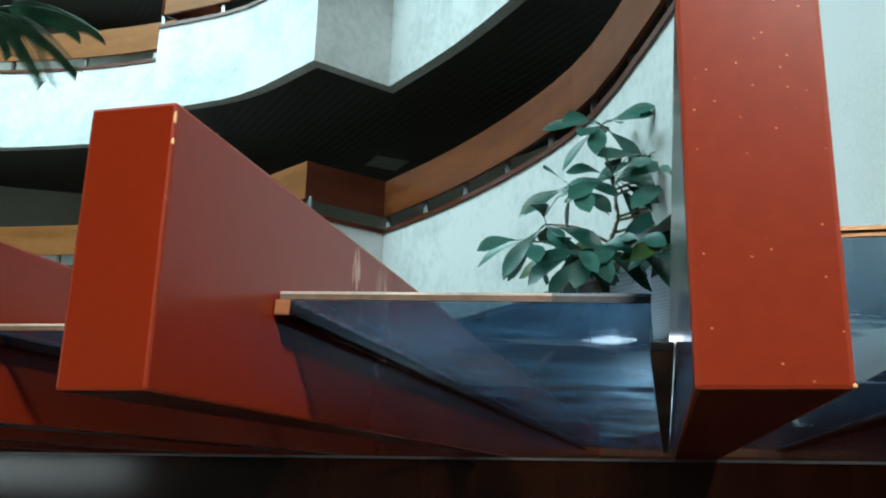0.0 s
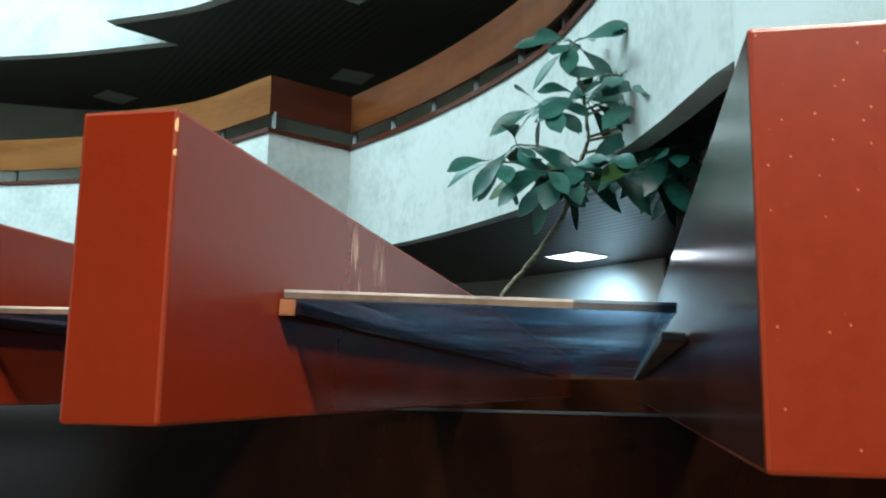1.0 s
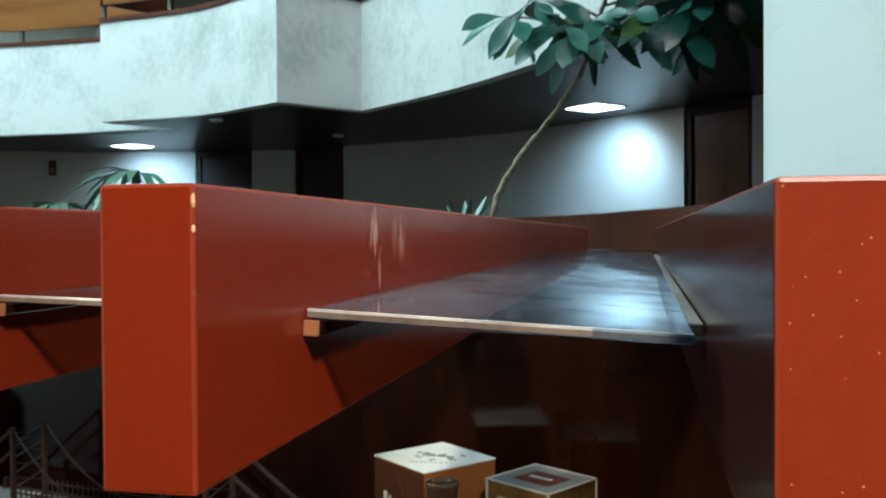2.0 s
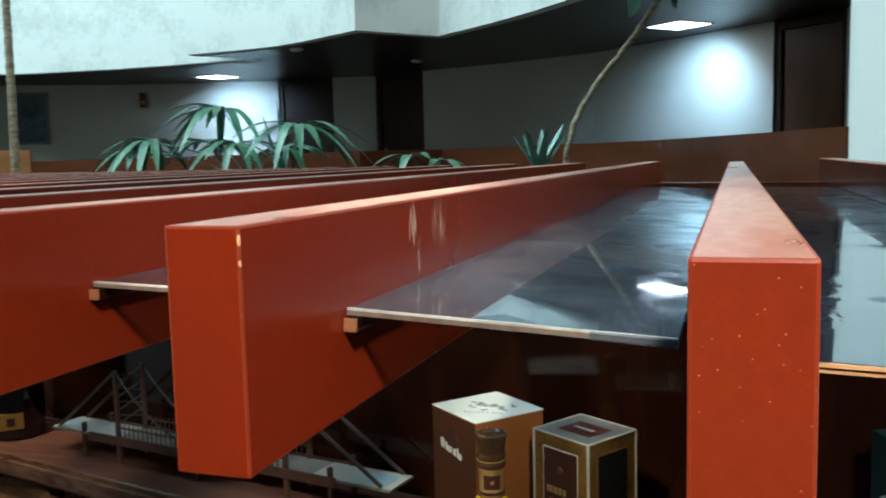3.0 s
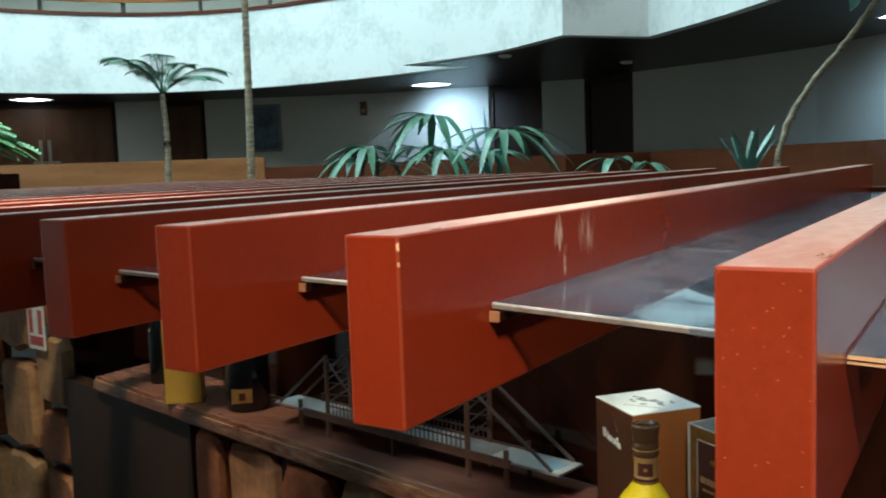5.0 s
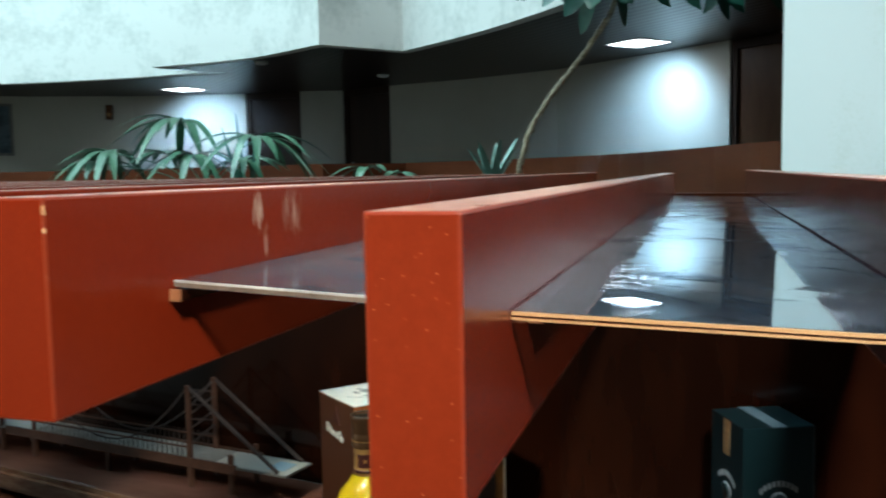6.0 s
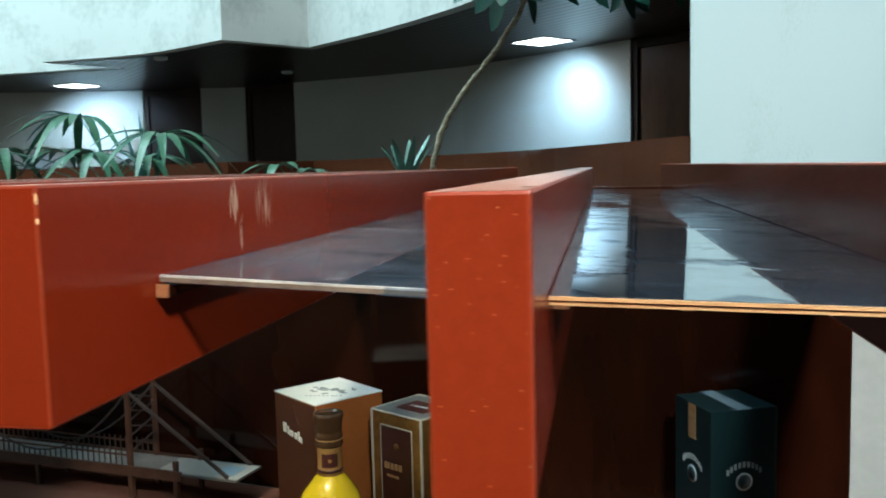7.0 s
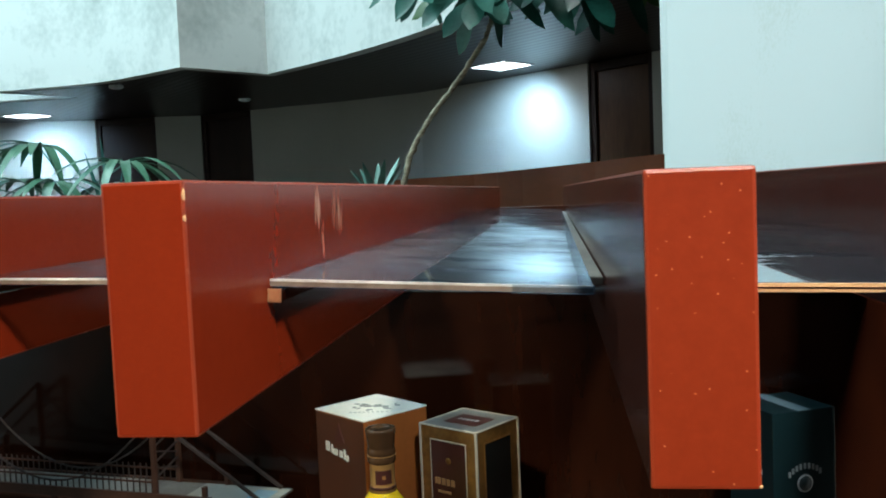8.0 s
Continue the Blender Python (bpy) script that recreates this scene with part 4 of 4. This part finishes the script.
# ---- stone cladding ----
STONE = mat("field_stone", (0.30, 0.17, 0.075), (0.56, 0.36, 0.19), 0.7, 9, 40, 0.7)
nt = STONE.node_tree
oi, hs = nt.nodes.new("ShaderNodeObjectInfo"), nt.nodes.new("ShaderNodeMix")
hs.data_type, hs.blend_type = "RGBA", "MULTIPLY"
rmp = nt.nodes.new("ShaderNodeValToRGB")
rmp.color_ramp.elements[0].color, rmp.color_ramp.elements[1].color = (1.0, 0.42, 0.30, 1), (1.0, 0.95, 0.85, 1)
nt.links.new(oi.outputs["Random"], rmp.inputs[0])
bsdf = nt.nodes["Principled BSDF"]
old = bsdf.inputs["Base Color"].links[0].from_socket
hs.inputs[0].default_value = 1.0
nt.links.new(old, hs.inputs[6])
nt.links.new(rmp.outputs[0], hs.inputs[7])
nt.links.new(hs.outputs[2], bsdf.inputs["Base Color"])


def stone_mesh(w, h, rg):
    bm = bmesh.new()
    pts = []
    for k in range(10):
        th = 2 * math.pi * (k + .5) / 10
        c, s_ = math.cos(th), math.sin(th)
        p = 0.38
        pts.append((w / 2 * math.copysign(abs(c) ** p, c) * rg.uniform(.86, 1.0), h / 2 * math.copysign(abs(s_) ** p, s_) * rg.uniform(.88, 1.0)))
    a = [bm.verts.new((x, 0.02, z)) for x, z in pts]
    b = [bm.verts.new((x, -0.008, z)) for x, z in pts]
    c = [bm.verts.new((x * .86, -0.02 - rg.uniform(0, .008), z * .9)) for x, z in pts]
    bm.faces.new(c)
    for u, v in ((a, b), (b, c)):
        for k in range(10):
            bm.faces.new((u[k], u[(k + 1) % 10], v[(k + 1) % 10], v[k]))
    return bm


def clad(parent, x0, x1, ya, yb, z0, z1, seed, cw=0.13):
    rg = random.Random(seed)
    x = x0
    ang = math.degrees(math.atan2(yb - ya, x1 - x0))
    while x < x1 - 0.04:
        w = min(cw * rg.uniform(.75, 1.3), x1 - x)
        z = z1 + rg.uniform(0, .1)
        while z > z0 + .05:
            h = rg.uniform(.22, .42)
            ob = part("stone", stone_mesh(w - 0.012, min(h, z - z0) - 0.014, rg), STONE, parent)
            xc = x + w / 2
            zc = z - h / 2
            if zc + h / 2 > z1 + 0.02:
                zc = z1 - h / 2
            ob.matrix_basis = pose(xc, ya + (yb - ya) * (xc - x0) / (x1 - x0), zc, 0, 0, ang)
            z = zc - h / 2
        x += w


wc = bpy.data.objects["wall_counter"]
clad(wc, -1.46, 0.78, ledge_y(-1.46) + 0.035, ledge_y(0.78) + 0.035, 0.02, LZ - 0.05, 3, 0.19)
bm = bmesh.new()
prism(bm, [(-3.12, 1.40), (-2.32, 1.30), (-2.32, 1.7), (-3.12, 1.8)], 0, 1.30)
sp = structure("wall_stone_pier", bm, PANEL, "stone-clad pier at the end of the counter")
clad(sp, -3.12, -2.32, 1.385, 1.285, 0.02, 1.30, 8, 0.27)
bm = bmesh.new()
prism(bm, [(-4.6, 1.6), (-3.15, 1.42), (-3.15, 1.9), (-4.6, 2.0)], 0, 1.25)
structure("wall_low", bm, PLASTER, "low white plastered wall past the stone pier")
sg = thing("safety_sign", "small red and white safety sign on the stone pier", "sign", "", (-2.50, 1.272, 0.93), -7)
bm = bmesh.new()
box(bm, -0.062, 0.062, -0.004, 0, 0, 0.165)
part("plate", bm, WHITECARD, sg)
REDP = plain("sign_red", (0.55, 0.03, 0.02), 0.4)
bm = bmesh.new()
for a, b, c, d in ((-0.05, -0.02, 0.06, 0.15), (0.02, 0.05, 0.06, 0.15), (-0.05, 0.05, 0.015, 0.05)):
    box(bm, a, b, -0.005, -0.0042, c, d)
part("red_field", bm, REDP, sg)
bm = bmesh.new()
prism(bm, [(-2.32, ledge_y(-2.32) + 0.0), (-1.47, ledge_y(-1.47) + 0.012), (-1.47, ledge_y(-1.47) + 0.06), (-2.32, ledge_y(-2.32) + 0.06)], 0, LZ - 0.047)
tagged(mesh_ob("end_panel", bm, DOOR), "dark varnished panel closing the counter end", "panel")

# ---- plants ----
LEAF = mat("rubbery_leaf", (0.016, 0.090, 0.066), (0.045, 0.160, 0.122), 0.30, 6, 40, 0.06)
LEAFY = mat("yellow_green_leaf", (0.04, 0.11, 0.02), (0.07, 0.16, 0.03), 0.35, 6, 40, 0.06)
PALM = mat("palm_leaf", (0.036, 0.120, 0.072), (0.085, 0.21, 0.125), 0.33, 6, 40, 0.06)
SPIKE = mat("blue_green_leaf", (0.10, 0.24, 0.20), (0.17, 0.34, 0.29), 0.32, 6, 40, 0.06)
FERN = mat("bright_fern", (0.045, 0.17, 0.030), (0.12, 0.36, 0.065), 0.4, 4, 40, 0.06)
BARK = mat("pale_bark", (0.17, 0.13, 0.085), (0.48, 0.40, 0.28), 0.75, 22, 90, 0.5, stretch=(0.4, 0.4, 2.0))


def curve_pts(pts, n=5):
    p = [Vector(a) for a in pts]
    p = [2 * p[0] - p[1]] + p + [2 * p[-1] - p[-2]]
    out = []
    for i in range(1, len(p) - 2):
        for k in range(n):
            t = k / n
            a, b, c, d = p[i - 1], p[i], p[i + 1], p[i + 2]
            out.append(0.5 * ((2 * b) + (c - a) * t + (2 * a - 5 * b + 4 * c - d) * t * t + (3 * b - a - 3 * c + d) * t ** 3))
    out.append(p[-2])
    return out


def blade(bm, base, way, up, length, width, droop, wide=0.6, fold=0.25, n=7):
    """A folded leaf blade from base along way; wide: where it is widest."""
    way, up = Vector(way).normalized(), Vector(up)
    side = way.cross(up).normalized()
    up = side.cross(way).normalized()
    rows = []
    for i in range(n + 1):
        u = i / n
        c = Vector(base) + way * length * u - Vector((0, 0, 1)) * droop * length * u * u
        w = width / 2 * max(0.02, (math.sin(math.pi * u ** (math.log(.5) / math.log(wide)))) ** 0.7) if 0 < i < n else width * 0.03
        rows.append((bm.verts.new(c - side * w + up * w * fold), bm.verts.new(c), bm.verts.new(c + side * w + up * w * fold)))
    for a, b in zip(rows, rows[1:]):
        for k in (0, 1):
            f = bm.faces.new((a[k], a[k + 1], b[k + 1], b[k]))
            f.smooth = True


# umbrella tree with a bare bent trunk
ut = thing("umbrella_tree", "potted umbrella tree with a bare bent trunk and large rubbery leaves", "plant", "", (-0.89, 6.35, 1.25))
B0 = Vector((-0.89, 6.35, 1.25))
TR = [(-0.89, 6.35, 1.25), (-0.88, 6.35, 1.5), (-0.80, 6.35, 1.80), (-0.66, 6.35, 2.04), (-0.40, 6.34, 2.36), (-0.19, 6.33, 2.64), (-0.10, 6.32, 2.85), (-0.02, 6.3, 3.12),
      (0.05, 6.3, 3.30), (0.03, 6.28, 3.55), (-0.03, 6.25, 3.85)]
rg = random.Random(5)
pts = [p - B0 + Vector((rg.uniform(-.007, .007), rg.uniform(-.007, .007), 0)) for p in curve_pts(TR, 7)]
bm = bmesh.new()
tube(bm, pts, [(0.023 - 0.011 * k / len(pts)) * rg.uniform(.85, 1.12) for k in range(len(pts))], 8, True)
part("trunk", bm, BARK, ut)
rg = random.Random(11)
WH = [(-0.05, 6.2, 4.08, 13, .32), (0.02, 6.2, 3.62, 13, .32), (-0.14, 6.1, 3.02, 12, .32), (-0.50, 6.15, 3.25, 9, .34), (0.52, 6.2, 3.52, 8, .42), (0.74, 6.2, 3.22, 11, .42),
      (0.12, 6.15, 3.05, 11, .32), (-0.64, 6.1, 3.10, 5, .30), (-0.30, 6.05, 3.0, 8, .30), (0.48, 6.1, 3.0, 10, .32), (-0.30, 6.15, 3.55, 9, .30), (0.30, 6.2, 3.78, 9, .30), (0.60, 6.3, 3.36, 10, .42), (1.0, 6.2, 3.32, 8, .42), (0.95, 6.25, 3.05, 9, .40), (0.66, 6.15, 3.62, 8, .36)]
for wx, wy, wz, nl, ll in WH:
    w = Vector((wx, wy, wz)) - B0
    near = min(pts[28:], key=lambda p: (p - w).length + (0.6 if p.z > w.z else 0))
    bm = bmesh.new()
    if (near - w).length > 0.02:
        tube(bm, curve_pts([near, near.lerp(w, .5) + Vector((0, 0, .05)), w], 3), [0.012] * 3 + [0.008] * 3 + [0.006], 6)
        part("branch", bm, BARK, ut)
    else:
        bm.free()
    a0 = rg.random() * 6.28
    for k in range(nl):
        th = a0 + 2 * math.pi * k / nl + rg.uniform(-.25, .25)
        el = rg.uniform(-0.95, 0.25) if wz < 3.35 else rg.uniform(-0.6, 0.5)
        d = Vector((math.cos(th), 0.8 * math.sin(th), el)).normalized()
        bm = bmesh.new()
        st = w + d * 0.10
        tube(bm, [w, w + d * 0.05 + Vector((0, 0, .012)), st], [0.004, 0.0035, 0.003], 5)
        blade(bm, st, d, (0, -1.0, .6), ll * rg.uniform(.9, 1.25), 0.155 * rg.uniform(.85, 1.15), rg.uniform(.1, .45), 0.68, 0.16)
        part("leaf", bm, LEAFY if rg.random() < .07 else LEAF, ut)
bm = bmesh.new()

# small spiky plant beside the trunk
bm.free()
sy_ = thing("spiky_plant", "small blue-green spiky plant in the planter", "plant", "", (-1.06, 6.2, 1.25))
for k in range(9):
    th = 2 * math.pi * k / 9 + 0.3
    bm = bmesh.new()
    blade(bm, (0, 0, 0.1), (math.cos(th) * .55, math.sin(th) * .55, 1), (-math.cos(th), -math.sin(th), .5), rg.uniform(.44, .58), 0.065, 0.12, 0.4, 0.35)
    part("leaf", bm, SPIKE, sy_)
bm = bmesh.new()
tube(bm, [(0, 0, 0), (0, 0, 0.13)], [0.03, 0.025], 8)
part("stem", bm, BARK, sy_)


def fan_palm(x, y, fronds, seed, label):
    """A clump of fan-shaped fronds: hub offset, tilt direction and leaflet length for each."""
    pl = thing("fan_palm", label, "plant", "fan palms", (x, y, 1.25))
    rg = random.Random(seed)
    for hx, hy, hz, dx, dy, ln, n in fronds:
        bm = bmesh.new()
        hub = Vector((hx, hy, hz))
        tube(bm, curve_pts([(rg.uniform(-.05, .05), 0, 0), (hx * .35, hy * .35, hz * .65), hub], 4), [0.009] * 4 + [0.006] * 5, 6)
        out = Vector((dx, dy, 0)).normalized()
        side = Vector((-out.y, out.x, 0))
        n = n + 3
        for k in range(n):
            a = radians(-115 + 230 * k / (n - 1) + rg.uniform(-5, 5))
            d = out * math.cos(a) + side * math.sin(a) + Vector((0, 0, rg.uniform(.15, .45)))
            blade(bm, hub, d, (0, 0, 1), ln * rg.uniform(.8, 1.15), 0.08, rg.uniform(.40, .95), 0.45, 0.3, 6)
        part("frond", bm, PALM, pl)
    return pl


fan_palm(-3.75, 6.4, [(-0.25, 0.0, 0.76, -0.6, -.5, .62, 11), (-0.95, -.1, 0.50, -1, -.3, .55, 10), (0.52, -.05, 0.58, 1, -.4, .68, 10), (-0.55, .2, 0.48, -1, .6, .5, 9),
                      (0.05, -.3, 0.44, .2, -1, .5, 9), (-1.25, .1, 0.42, -1, .2, .45, 9), (0.25, .2, 0.40, .6, .8, .5, 9)], 5,
         "dark green fan palm with drooping fingered fronds in the planter")
fan_palm(-2.02, 6.2, [(-0.10, 0, 0.30, -1, -.4, .36, 3), (0.14, .05, 0.26, 1, .3, .34, 2)], 6, "small fan palm with few short fronds in the planter")
# upright spears in the large clump
spr = thing("spear_plant", "thin upright dark green spear leaves in the planter", "plant", "", (-3.45, 6.5, 1.25))
for k, (a, ln) in enumerate(((-.28, .75), (-.1, .85), (.12, .55), (-.45, .6))):
    bm = bmesh.new()
    blade(bm, (0.03 * k, 0, 0), (a, 0, 1), (0, -1, .2), ln, 0.045, 0.02, 0.35, 0.4)
    part("leaf", bm, LEAF, spr)


def feather_palm(x, y, z0, z1, r0, nf, fl, seed, label, hang=0.7, rise=(.2, 1.1), leaflet=0.022):
    """A palm with a ringed trunk and feather fronds of narrow leaflets."""
    pt = thing("feather_palm", label, "palm tree", "feather palms", (x, y, z0))
    rg = random.Random(seed)
    h = z1 - z0
    n = max(12, int(h / 0.06))
    bm = bmesh.new()
    tube(bm, [(0.05 * math.sin(3 * k / n), 0, h * k / n) for k in range(n + 1)], [r0 * (1 - .35 * k / n) for k in range(n + 1)], 10, True)
    part("trunk", bm, BARK, pt)
    for k in range(nf):
        th = 2 * math.pi * k / nf + rg.uniform(-.2, .2)
        el = rg.uniform(*rise)
        d = Vector((math.cos(th), math.sin(th), el)).normalized()
        bm = bmesh.new()
        L = fl * rg.uniform(.8, 1.1)
        sp = [Vector((0.05 * math.sin(3), 0, h)) + d * L * u - Vector((0, 0, hang * L * u * u)) for u in [i / 8 for i in range(9)]]
        tube(bm, sp, [0.012 - 0.001 * i for i in range(9)], 5)
        for i in range(6, 36):
            u = i / 36
            c = Vector((0.05 * math.sin(3), 0, h)) + d * L * u - Vector((0, 0, hang * L * u * u))
            tg = (d - Vector((0, 0, 2 * hang * u))).normalized()
            sd = tg.cross(Vector((0, 0, 1))).normalized()
            for sgn in (-1, 1):
                blade(bm, c, sd * sgn + tg * .7 + Vector((0, 0, .1)), (0, 0, 1), L * .30 * (1.05 - u * .6), leaflet, .35, .4, .2, 3)
        part("frond", bm, PALM, pt)
    return pt


feather_palm(-6.36, 6.35, 1.25, 5.95, 0.038, 15, 1.15, 21, "tall slender palm with a pale ringed trunk in the planter", 0.5, (.2, 1.1), 0.034)
feather_palm(-9.65, 8.0, 1.25, 2.72, 0.045, 13, 1.3, 22, "short palm with arching feathery fronds in the planter", 0.5, (.7, 1.9), 0.026)
# bushy fern on a stand at the end of the beams
pst = thing("plant_stand", "dark timber plant stand past the last beams", "stand", "", (-6.95, 3.55, 0))
bm = bmesh.new()
box(bm, -0.3, 0.3, -0.3, 0.3, 0, 1.62, bevel=0.01)
part("body", bm, PANEL, pst)
fr = thing("bushy_fern", "bushy bright green fern on a stand", "plant", "", (-6.95, 3.55, 1.62))
rg = random.Random(9)
bm = bmesh.new()
tube(bm, [(0, 0, 0), (0, 0, 0.2)], [0.12, 0.14], 10)
part("pot", bm, BARK, fr)
for k in range(120):
    th, el = rg.random() * 6.28, rg.uniform(.5, 2.6)
    d = Vector((math.cos(th), math.sin(th), el)).normalized()
    L = rg.uniform(.45, .80)
    bm = bmesh.new()
    for i in range(3, 18):
        u = i / 18
        c = Vector((0, 0, .18)) + d * L * u - Vector((0, 0, .6 * L * u * u))
        tg = (d - Vector((0, 0, 1.2 * u))).normalized()
        sd = tg.cross(Vector((0, 0, 1))).normalized()
        for sgn in (-1, 1):
            blade(bm, c, sd * sgn + tg * .5, (0, 0, 1), .13 * (1.1 - u * .7), 0.035, .3, .4, .2, 3)
    part("frond", bm, FERN, fr)
